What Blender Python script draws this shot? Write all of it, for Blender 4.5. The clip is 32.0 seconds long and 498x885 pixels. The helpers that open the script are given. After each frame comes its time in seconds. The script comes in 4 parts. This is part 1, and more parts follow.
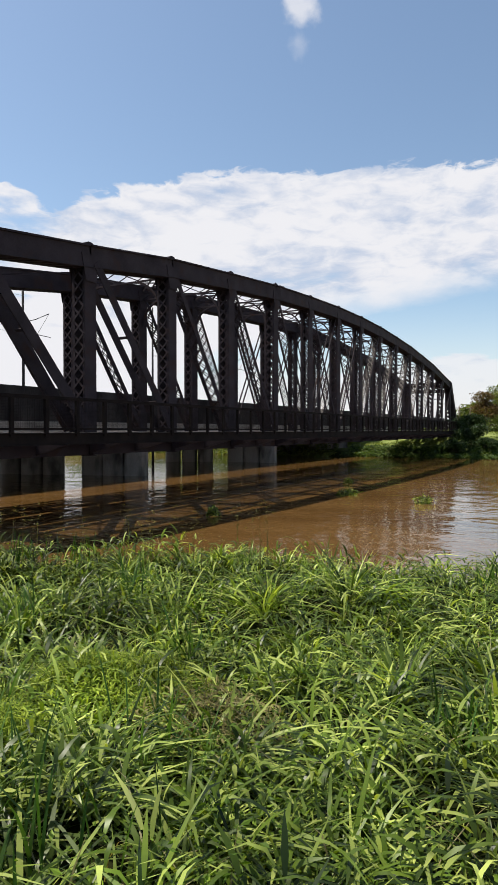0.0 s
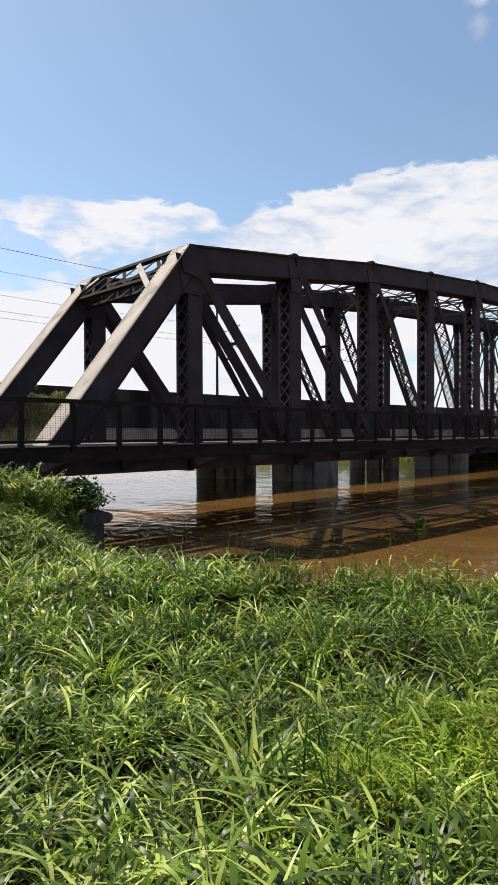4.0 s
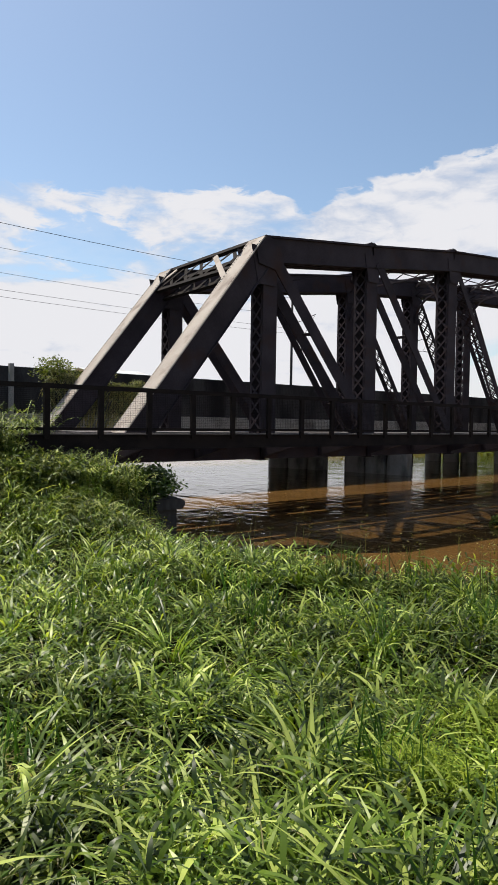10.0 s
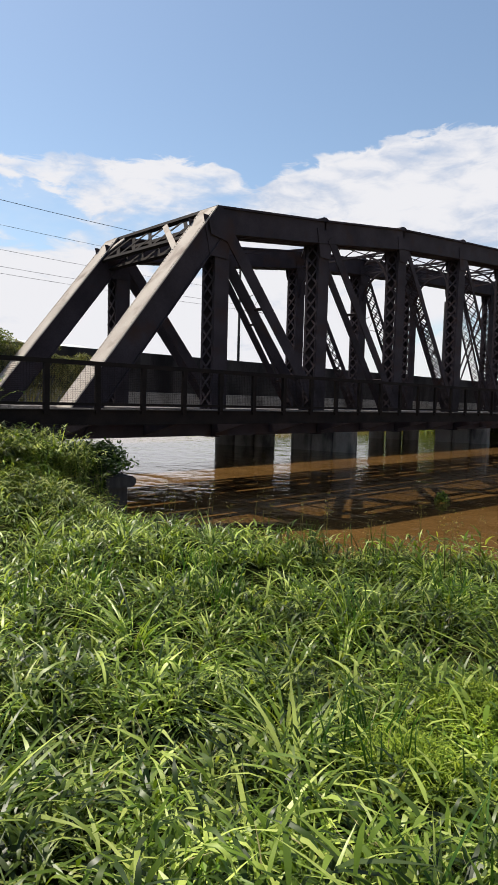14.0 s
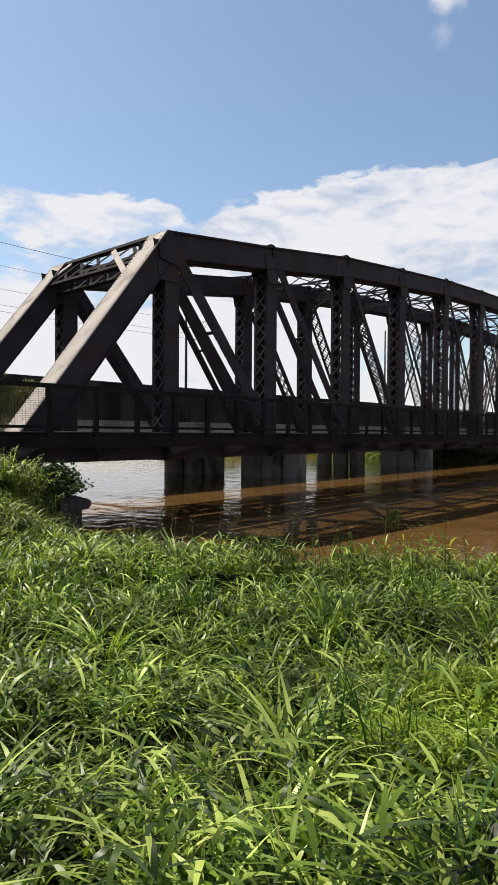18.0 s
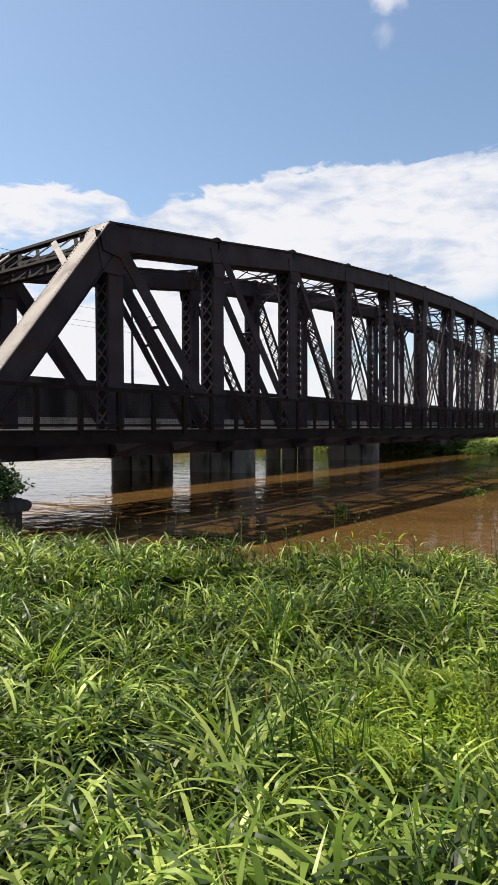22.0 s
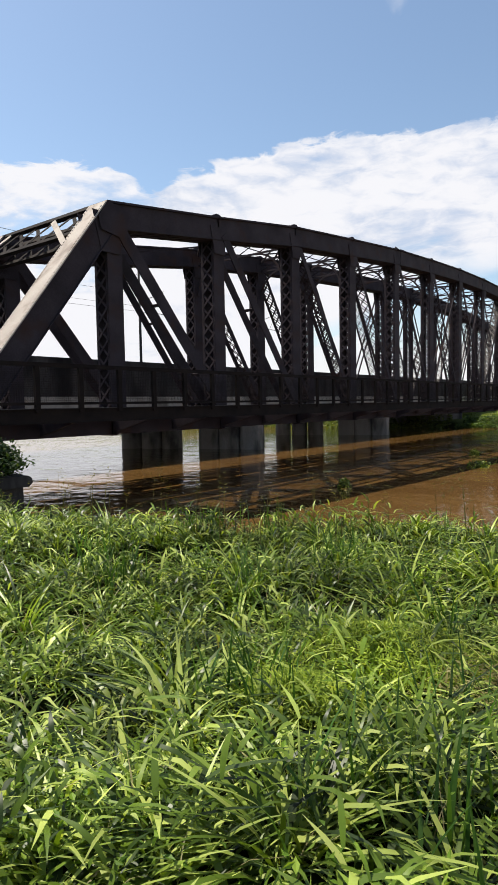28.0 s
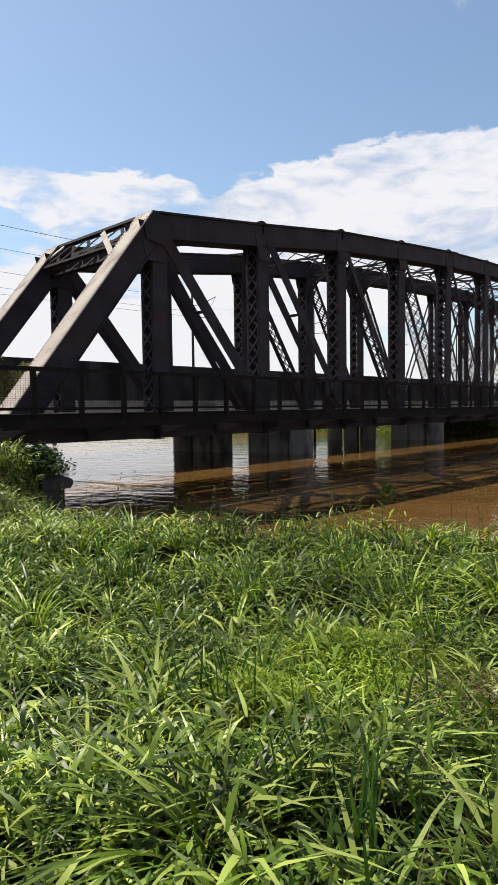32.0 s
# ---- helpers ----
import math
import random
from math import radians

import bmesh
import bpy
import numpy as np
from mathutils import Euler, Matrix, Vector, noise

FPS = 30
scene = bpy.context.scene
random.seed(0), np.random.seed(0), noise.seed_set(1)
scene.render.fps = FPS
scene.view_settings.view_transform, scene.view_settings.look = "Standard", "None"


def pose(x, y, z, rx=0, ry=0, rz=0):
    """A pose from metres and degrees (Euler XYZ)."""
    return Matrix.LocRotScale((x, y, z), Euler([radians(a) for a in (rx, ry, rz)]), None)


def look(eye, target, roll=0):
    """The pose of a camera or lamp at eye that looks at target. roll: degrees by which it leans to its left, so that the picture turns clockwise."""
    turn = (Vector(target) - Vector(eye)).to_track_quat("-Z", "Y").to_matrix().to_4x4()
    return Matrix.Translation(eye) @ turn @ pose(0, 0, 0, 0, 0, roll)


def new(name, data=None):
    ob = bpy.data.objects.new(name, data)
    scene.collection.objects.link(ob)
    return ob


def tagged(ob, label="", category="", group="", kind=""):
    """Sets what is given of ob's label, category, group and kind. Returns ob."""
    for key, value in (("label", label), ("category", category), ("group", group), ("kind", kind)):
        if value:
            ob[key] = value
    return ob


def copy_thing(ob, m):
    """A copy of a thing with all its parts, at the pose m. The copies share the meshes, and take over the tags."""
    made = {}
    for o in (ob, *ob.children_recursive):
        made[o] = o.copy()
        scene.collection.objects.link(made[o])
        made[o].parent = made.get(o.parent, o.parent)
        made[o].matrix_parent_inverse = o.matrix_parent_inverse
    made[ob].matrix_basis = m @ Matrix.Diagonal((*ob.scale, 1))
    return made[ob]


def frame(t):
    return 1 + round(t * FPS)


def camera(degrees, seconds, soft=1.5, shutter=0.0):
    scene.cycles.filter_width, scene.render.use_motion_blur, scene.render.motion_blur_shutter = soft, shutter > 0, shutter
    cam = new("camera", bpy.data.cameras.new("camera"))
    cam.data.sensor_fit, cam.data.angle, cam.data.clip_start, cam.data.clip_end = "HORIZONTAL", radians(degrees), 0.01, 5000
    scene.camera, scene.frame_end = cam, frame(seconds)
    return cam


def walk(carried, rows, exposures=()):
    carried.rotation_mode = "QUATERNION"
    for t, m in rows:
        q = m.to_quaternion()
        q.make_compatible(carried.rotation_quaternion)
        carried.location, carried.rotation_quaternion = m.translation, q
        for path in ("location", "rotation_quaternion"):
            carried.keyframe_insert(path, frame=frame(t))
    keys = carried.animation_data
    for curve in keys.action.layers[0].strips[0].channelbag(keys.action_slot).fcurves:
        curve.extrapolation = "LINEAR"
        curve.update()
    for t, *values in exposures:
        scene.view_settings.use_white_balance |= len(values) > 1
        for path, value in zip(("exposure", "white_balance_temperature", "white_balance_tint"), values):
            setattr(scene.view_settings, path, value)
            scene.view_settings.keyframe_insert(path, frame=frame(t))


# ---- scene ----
cam = camera(43.89, 32.0)
EXPOSURES = [(0, 0.45), (3, 0.53), (5.5, 0.49), (8, 0.43), (9, 0.46), (10, 0.38), (11.5, 0.30), (13, 0.40), (14.5, 0.45), (16.5, 0.47), (18.5, 0.4), (19.5, 0.35), (21, 0.45), (23, 0.53), (26, 0.56), (28.5, 0.56), (30, 0.5), (32, 0.5)]
PATH = [
    (0, (-5.971, -13.970, 0.529), (-4.224, -12.998, 0.488), 0.0),
    (0.5, (-6.102, -13.812, 0.490), (-4.286, -12.982, 0.385), 0.5),
    (1, (-6.166, -13.724, 0.534), (-4.354, -12.888, 0.396), -1.5),
    (1.5, (-6.134, -13.528, 0.573), (-4.335, -12.663, 0.444), 0.8),
    (2, (-6.205, -13.322, 0.583), (-4.533, -12.230, 0.461), 0.5),
    (2.5, (-6.229, -13.155, 0.582), (-4.610, -11.995, 0.399), 1.5),
    (3, (-6.403, -13.151, 0.690), (-4.878, -11.863, 0.567), 0.4),
    (3.5, (-6.450, -13.089, 0.688), (-5.035, -11.677, 0.640), -0.0),
    (5.5, (-6.139, -12.842, 0.790), (-4.602, -11.565, 0.865), -0.4),
    (6, (-6.142, -12.960, 0.782), (-4.444, -11.905, 0.852), -0.0),
    (6.5, (-6.120, -13.002, 0.779), (-4.329, -12.113, 0.816), 0.5),
    (7, (-6.156, -13.073, 0.764), (-4.320, -12.279, 0.756), -0.1),
    (7.5, (-6.237, -13.195, 0.710), (-4.378, -12.457, 0.691), -1.1),
    (8, (-6.385, -13.190, 0.689), (-4.542, -12.415, 0.649), -1.0),
    (8.5, (-6.444, -13.147, 0.730), (-4.703, -12.164, 0.695), -0.6),
    (9, (-6.431, -13.164, 0.718), (-4.860, -11.928, 0.661), 0.0),
    (9.5, (-6.423, -13.150, 0.738), (-5.038, -11.708, 0.683), 0.6),
    (10, (-6.450, -13.122, 0.733), (-5.211, -11.553, 0.668), 0.9),
    (10.5, (-6.459, -13.133, 0.734), (-5.279, -11.521, 0.644), 1.0),
    (11, (-6.517, -13.113, 0.745), (-5.399, -11.460, 0.613), 1.4),
    (11.5, (-6.518, -13.115, 0.748), (-5.511, -11.391, 0.630), 0.8),
    (12, (-6.362, -12.999, 0.721), (-5.321, -11.294, 0.619), 1.3),
    (12.5, (-6.362, -12.947, 0.691), (-5.113, -11.394, 0.530), 2.8),
    (13, (-6.395, -12.881, 0.706), (-5.058, -11.399, 0.574), 1.6),
    (13.5, (-6.468, -12.836, 0.707), (-5.094, -11.388, 0.575), 0.9),
    (14, (-6.430, -12.806, 0.713), (-5.056, -11.360, 0.577), 1.5),
    (14.5, (-6.363, -12.812, 0.695), (-4.804, -11.565, 0.580), 1.9),
    (16.5, (-6.556, -12.836, 0.426), (-4.767, -11.942, 0.411), 0.1),
    (17, (-6.528, -12.753, 0.435), (-4.831, -11.695, 0.424), 0.6),
    (17.5, (-6.494, -12.673, 0.442), (-4.887, -11.481, 0.423), 0.5),
    (18, (-6.542, -12.644, 0.467), (-5.046, -11.318, 0.434), 0.4),
    (18.5, (-6.534, -12.566, 0.490), (-5.199, -11.077, 0.445), 0.4),
    (19, (-6.519, -12.555, 0.475), (-5.287, -10.979, 0.428), 0.1),
    (19.5, (-6.474, -12.494, 0.480), (-5.322, -10.860, 0.423), 0.1),
    (20, (-6.400, -12.459, 0.485), (-5.162, -10.890, 0.415), 0.3),
    (20.5, (-6.336, -12.410, 0.459), (-4.964, -10.956, 0.399), 0.6),
    (21, (-6.330, -12.450, 0.476), (-4.814, -11.147, 0.437), 0.3),
    (21.5, (-6.354, -12.483, 0.468), (-4.755, -11.283, 0.429), 0.2),
    (22, (-6.377, -12.544, 0.492), (-4.777, -11.345, 0.443), -0.2),
    (22.5, (-6.326, -12.546, 0.473), (-4.691, -11.396, 0.412), 0.2),
    (23, (-6.351, -12.603, 0.473), (-4.671, -11.518, 0.431), -0.6),
    (23.5, (-6.364, -12.668, 0.488), (-4.674, -11.601, 0.437), -0.9),
    (24, (-6.337, -12.715, 0.512), (-4.610, -11.708, 0.474), -1.0),
    (24.5, (-6.296, -12.821, 0.544), (-4.524, -11.894, 0.472), -1.5),
    (25, (-6.369, -12.767, 0.516), (-4.611, -11.817, 0.433), -0.8),
    (25.5, (-6.331, -12.760, 0.471), (-4.616, -11.732, 0.410), -0.3),
    (26, (-6.299, -12.812, 0.460), (-4.641, -11.695, 0.386), 0.3),
    (26.5, (-6.298, -12.850, 0.437), (-4.686, -11.670, 0.347), -0.2),
    (28.5, (-6.339, -13.051, 0.445), (-4.778, -11.806, 0.332), -0.9),
    (29, (-6.286, -13.108, 0.472), (-4.771, -11.805, 0.390), -0.5),
    (29.5, (-6.268, -13.130, 0.487), (-4.845, -11.728, 0.391), -1.0),
    (30, (-6.291, -13.149, 0.530), (-4.875, -11.739, 0.425), -1.2),
    (30.5, (-6.284, -13.170, 0.510), (-4.824, -11.810, 0.367), -1.4),
    (31, (-6.316, -13.255, 0.488), (-4.813, -11.942, 0.355), -1.1),
    (31.5, (-6.229, -13.328, 0.487), (-4.784, -11.951, 0.360), -0.1),
    (32, (-6.170, -13.413, 0.485), (-4.719, -12.040, 0.377), -0.8),
]
walk(cam, [(t, look(e, g, r)) for t, e, g, r in PATH], EXPOSURES)

# ---- light ----
SUN_DIR = Vector((-0.12, 0.450, 0.88)).normalized()
world = bpy.data.worlds.new("sky")
scene.world = world
world.use_nodes = True


def build_sky():
    nt = world.node_tree
    n, l = nt.nodes, nt.links
    n.clear()
    out = n.new("ShaderNodeOutputWorld")
    sky = n.new("ShaderNodeTexSky")
    sky.sky_type = "NISHITA"
    sky.sun_disc = False
    sky.sun_elevation = math.asin(SUN_DIR.z)
    sky.sun_rotation = math.atan2(SUN_DIR.x, SUN_DIR.y)
    sky.air_density, sky.dust_density, sky.ozone_density = 1.0, 0.8, 0.8
    bg = n.new("ShaderNodeBackground")
    bg.inputs["Strength"].default_value = SKY_STRENGTH
    warm = n.new("ShaderNodeMix")
    warm.data_type, warm.blend_type = "RGBA", "MULTIPLY"
    warm.inputs[0].default_value = 1.0
    warm.inputs[7].default_value = (0.99, 1.0, 0.96, 1)
    l.new(sky.outputs[0], warm.inputs[6])
    l.new(warm.outputs[2], bg.inputs["Color"])
    cl = n.new("ShaderNodeBackground")
    cl.inputs["Strength"].default_value = CLOUD_STRENGTH
    co = n.new("ShaderNodeTexCoord")
    sep = n.new("ShaderNodeSeparateXYZ")
    l.new(co.outputs["Generated"], sep.inputs[0])

    def m(op, a, b=None, c=None, clamp=False):
        k = n.new("ShaderNodeMath")
        k.operation = op
        k.use_clamp = clamp
        for i, v in enumerate((a, b, c)):
            if v is None:
                continue
            if isinstance(v, (int, float)):
                k.inputs[i].default_value = v
            else:
                l.new(v, k.inputs[i])
        return k.outputs[0]

    def ramp(v, lo, hi):
        k = n.new("ShaderNodeMapRange")
        k.interpolation_type = "SMOOTHSTEP"
        k.inputs[1].default_value, k.inputs[2].default_value = lo, hi
        l.new(v, k.inputs[0])
        return k.outputs[0]

    az = m("ARCTAN2", sep.outputs[1], sep.outputs[0])          # radians from +x towards +y
    el = m("ARCSINE", sep.outputs[2])
    # cloud sheet: noise in stretched angular space
    def noise_tex(sx, sy, scale, detail, dist=0.3, off=0.0):
        vec = n.new("ShaderNodeCombineXYZ")
        l.new(m("MULTIPLY_ADD", az, sx, off), vec.inputs[0])
        l.new(m("MULTIPLY", el, sy), vec.inputs[1])
        t = n.new("ShaderNodeTexNoise")
        t.inputs["Scale"].default_value = scale
        t.inputs["Detail"].default_value = detail
        t.inputs["Roughness"].default_value = 0.58
        t.inputs["Distortion"].default_value = dist
        l.new(vec.outputs[0], t.inputs["Vector"])
        return m("SUBTRACT", t.outputs[0], 0.5)

    def by_azimuth(stops):
        """A value that changes with the azimuth, from (radians, value) stops."""
        k = n.new("ShaderNodeValToRGB")
        l.new(m("MULTIPLY_ADD", az, 1 / 3.0, 1 / 3.0), k.inputs[0])
        e = k.color_ramp.elements
        k.color_ramp.interpolation = "EASE"
        for i, (p, v) in enumerate(stops):
            q = e[i] if i < 2 else e.new((p + 1) / 3.0)
            q.position, q.color = (p + 1) / 3.0, (v, v, v, 1)
        return k.outputs[0]

    nz = noise_tex(3.0, 8.0, 1.9, 8)
    nf = noise_tex(7.0, 18.0, 3.0, 6, 0.5, 3.1)
    top = by_azimuth([(-0.9, 0.33), (1.9, 0.28), (-0.05, 0.378), (0.15, 0.386), (0.56, 0.392), (0.66, 0.376), (0.76, 0.352), (0.81, 0.316), (0.855, 0.350), (0.92, 0.362), (1.08, 0.346), (1.26, 0.337), (1.38, 0.308)])
    bottom = by_azimuth([(-0.9, 0.20), (1.9, -0.3), (-0.05, 0.222), (0.20, 0.222), (0.33, 0.20), (0.55, 0.11), (0.75, -0.2)])
    rough_el = m("ADD", el, m("MULTIPLY_ADD", nz, 0.03, m("MULTIPLY", nf, 0.055)))
    bank = m("SUBTRACT", 1.0, ramp(m("SUBTRACT", rough_el, top), -0.007, 0.004))
    soft_el = m("ADD", el, m("MULTIPLY", nz, 0.10))
    under = ramp(m("SUBTRACT", soft_el, bottom), -0.03, 0.03)
    # thin and open places, most of all in the broken western part
    thin = m("MULTIPLY_ADD", ramp(az, 0.76, 0.86), -0.16, 0.16)
    thin = m("ADD", thin, m("MULTIPLY", m("SUBTRACT", 1.0, ramp(el, 0.10, 0.24)), 0.35))
    cover = ramp(m("ADD", m("MULTIPLY_ADD", nf, 0.18, nz), thin), -0.16, 0.08)
    cover = m("MULTIPLY_ADD", cover, 0.85, 0.15)
    # a blue opening in the broken western part
    hu = m("MULTIPLY", m("SUBTRACT", az, 1.165), 10.0)
    hv = m("MULTIPLY", m("SUBTRACT", el, 0.266), 20.0)
    hole = m("ADD", m("ADD", m("MULTIPLY", hu, hu), m("MULTIPLY", hv, hv)), m("MULTIPLY_ADD", nf, 3.4, m("MULTIPLY", nz, 1.2)))
    cover = m("MULTIPLY", cover, m("MULTIPLY_ADD", ramp(hole, 0.45, 1.15), 0.86, 0.14))
    body = m("MULTIPLY", m("MULTIPLY", bank, under), cover)
    cum = m("MULTIPLY", m("SUBTRACT", 1.0, ramp(m("MULTIPLY_ADD", nz, 0.16, el), 0.085, 0.105)), 0.85)
    haze = m("MULTIPLY", m("SUBTRACT", 1.0, ramp(el, 0.0, 0.22)), 0.55)
    body = m("MAXIMUM", m("MAXIMUM", body, cum), haze)
    # two small puffs high up
    fine = n.new("ShaderNodeTexNoise")
    fine.inputs["Scale"].default_value = 26
    fine.inputs["Detail"].default_value = 6
    l.new(co.outputs["Generated"], fine.inputs["Vector"])
    for pa, pe, size, amount in PUFFS:
        du = m("MULTIPLY", m("SUBTRACT", az, pa), 0.83 / size)
        dv = m("MULTIPLY", m("SUBTRACT", el, pe), 0.8 / size)
        d2 = m("SQRT", m("ADD", m("MULTIPLY", du, du), m("MULTIPLY", dv, dv)))
        puff = m("SUBTRACT", 1.0, ramp(m("ADD", d2, m("MULTIPLY", m("SUBTRACT", fine.outputs[0], 0.5), 3.2)), 0.15, 1.25))
        body = m("MAXIMUM", body, m("MULTIPLY", puff, amount))
    mask = m("MAXIMUM", body, 0.0, clamp=True)
    # cloud colour, greyer where the noise is thick
    col = n.new("ShaderNodeMix")
    col.data_type = "RGBA"
    col.inputs[6].default_value = (0.62, 0.70, 0.86, 1)
    col.inputs[7].default_value = (0.96, 0.96, 1.0, 1)
    low = m("MULTIPLY", m("SUBTRACT", 1.0, ramp(el, 0.10, 0.26)), 0.22)
    l.new(ramp(m("ADD", low, m("MULTIPLY_ADD", nf, 0.6, nz)), -0.22, 0.10), col.inputs[0])
    l.new(col.outputs[2], cl.inputs["Color"])
    mix = n.new("ShaderNodeMixShader")
    l.new(mask, mix.inputs[0])
    l.new(bg.outputs[0], mix.inputs[1])
    l.new(cl.outputs[0], mix.inputs[2])
    l.new(mix.outputs[0], out.inputs[0])


SKY_STRENGTH, CLOUD_STRENGTH = 0.118, 0.66
PUFFS = ((0.430, 0.594, 0.021, 0.75), (0.431, 0.552, 0.014, 0.28))
build_sky()
sun = new("sun", bpy.data.lights.new("sun", "SUN"))
sun.data.energy, sun.data.angle, sun.data.color = 5.0, radians(0.53), (1.0, 0.93, 0.80)
sun.rotation_mode = "QUATERNION"
sun.rotation_quaternion = SUN_DIR.to_track_quat("Z", "Y")


# ---- materials ----
def material(name, c1, c2, rough=0.7, metal=0.0, scale=3.0, fine=40.0, bump=0.3, spread=0.5, c3=None, amount3=0.35, stretch=(1, 1, 1), per_object=0.0, spec=0.5):
    """Two colours mixed by coarse and fine noise, an optional third for stains, and a fine relief."""
    mat = bpy.data.materials.new(name)
    mat.use_nodes = True
    nt = mat.node_tree
    n, l = nt.nodes, nt.links
    b = n["Principled BSDF"]
    co = n.new("ShaderNodeTexCoord")
    mp = n.new("ShaderNodeMapping")
    mp.inputs["Scale"].default_value = stretch
    l.new(co.outputs["Object"], mp.inputs[0])

    def tex(s, d):
        t = n.new("ShaderNodeTexNoise")
        t.inputs["Scale"].default_value = s
        t.inputs["Detail"].default_value = d
        l.new(mp.outputs[0], t.inputs["Vector"])
        return t.outputs[0]

    def mixc(f, a, b_):
        k = n.new("ShaderNodeMix")
        k.data_type = "RGBA"
        l.new(f, k.inputs[0])
        for i, v in ((6, a), (7, b_)):
            if isinstance(v, tuple):
                k.inputs[i].default_value = (*v, 1)
            else:
                l.new(v, k.inputs[i])
        return k.outputs[2]

    def rng(v, lo, hi):
        k = n.new("ShaderNodeMapRange")
        k.inputs[1].default_value, k.inputs[2].default_value = lo, hi
        l.new(v, k.inputs[0])
        return k.outputs[0]

    coarse, small = tex(scale, 5), tex(fine, 3)
    add = n.new("ShaderNodeMath")
    add.operation = "MULTIPLY_ADD"
    l.new(small, add.inputs[0])
    add.inputs[1].default_value = 0.45
    l.new(coarse, add.inputs[2])
    c = mixc(rng(add.outputs[0], 0.72 - spread * 0.4, 0.72 + spread * 0.4), c1, c2)
    if c3:
        c = mixc(rng(tex(scale * 0.6 + 0.37, 8), 0.62 - 0.25 * amount3, 0.72 - 0.1 * amount3), c, c3)
    if per_object:
        oi = n.new("ShaderNodeObjectInfo")
        hs = n.new("ShaderNodeHueSaturation")
        l.new(rng(oi.outputs["Random"], -1 / (2 * per_object) + 0.5, 1 / (2 * per_object) + 0.5), hs.inputs["Value"])
        k = n.new("ShaderNodeMapRange")
        k.inputs[3].default_value, k.inputs[4].default_value = 1 - per_object, 1 + per_object
        l.new(oi.outputs["Random"], k.inputs[0])
        l.new(k.outputs[0], hs.inputs["Value"])
        l.new(c, hs.inputs["Color"])
        c = hs.outputs[0]
    l.new(c, b.inputs["Base Color"])
    b.inputs["Roughness"].default_value = rough
    b.inputs["Metallic"].default_value = metal
    b.inputs["Specular IOR Level"].default_value = spec
    if bump:
        bp = n.new("ShaderNodeBump")
        bp.inputs["Strength"].default_value = bump
        bp.inputs["Distance"].default_value = 0.02
        l.new(add.outputs[0], bp.inputs["Height"])
        l.new(bp.outputs[0], b.inputs["Normal"])
    return mat


def leaf_material(name, c1, c2, c3, rough=0.5, trans=0.35, spec=0.22):
    """Leaves: colour varies island by island, and light comes through."""
    mat = bpy.data.materials.new(name)
    mat.use_nodes = True
    nt = mat.node_tree
    n, l = nt.nodes, nt.links
    b = n["Principled BSDF"]
    geo = n.new("ShaderNodeNewGeometry")
    rp = n.new("ShaderNodeValToRGB")
    e = rp.color_ramp.elements
    e[0].color, e[1].color = (*c1, 1), (*c3, 1)
    e.new(0.6).color = (*c2, 1)
    e[2].position = 1.0
    l.new(geo.outputs["Random Per Island"], rp.inputs[0])
    co = n.new("ShaderNodeTexCoord")
    tx = n.new("ShaderNodeTexNoise")
    tx.inputs["Scale"].default_value = 1.7
    tx.inputs["Detail"].default_value = 4
    l.new(co.outputs["Object"], tx.inputs["Vector"])
    hs = n.new("ShaderNodeHueSaturation")
    k = n.new("ShaderNodeMapRange")
    k.inputs[1].default_value, k.inputs[2].default_value = 0.3, 0.7
    k.inputs[3].default_value, k.inputs[4].default_value = 0.5, 1.5
    l.new(tx.outputs[0], k.inputs[0])
    l.new(k.outputs[0], hs.inputs["Value"])
    l.new(rp.outputs[0], hs.inputs["Color"])
    l.new(hs.outputs[0], b.inputs["Base Color"])
    b.inputs["Roughness"].default_value = rough
    tr = n.new("ShaderNodeBsdfTranslucent")
    tint = n.new("ShaderNodeMix")
    tint.data_type, tint.blend_type = "RGBA", "MULTIPLY"
    tint.inputs[0].default_value = 1.0
    tint.inputs[7].default_value = (1.5, 1.5, 0.5, 1)
    l.new(hs.outputs[0], tint.inputs[6])
    l.new(tint.outputs[2], tr.inputs["Color"])
    b.inputs["Specular IOR Level"].default_value = spec
    mx = n.new("ShaderNodeMixShader")
    mx.inputs[0].default_value = trans
    l.new(b.outputs[0], mx.inputs[1])
    l.new(tr.outputs[0], mx.inputs[2])
    l.new(mx.outputs[0], n["Material Output"].inputs[0])
    return mat


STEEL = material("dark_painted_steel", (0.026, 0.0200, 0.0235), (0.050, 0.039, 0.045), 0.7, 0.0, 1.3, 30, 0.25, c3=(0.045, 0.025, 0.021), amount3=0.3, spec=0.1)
# plate colour, several times paler than the dark steel
COVER = material("pale_steel_plate", (0.28, 0.235, 0.20), (0.37, 0.32, 0.275), 0.75, 0.0, 1.5, 25, 0.2, c3=(0.17, 0.125, 0.10), amount3=0.3)
# lighter tone: sunlight on lacing and floor is put into this colour
SUNLIT_TONE = material("sunlit_tone_lacing_and_floor", (0.09, 0.075, 0.07), (0.14, 0.12, 0.11), 0.7, 0.0, 1.5, 25, 0.1, c3=(0.05, 0.035, 0.03), amount3=0.4)
RAILM = material("rusty_dark_rail_steel", (0.010, 0.008, 0.008), (0.022, 0.016, 0.014), 0.75, 0.0, 2.5, 40, 0.2, spec=0.06)
CONC = material("weathered_concrete", (0.30, 0.28, 0.25), (0.40, 0.38, 0.34), 0.9, 0.0, 0.9, 18, 0.4, c3=(0.14, 0.13, 0.115), amount3=0.5)
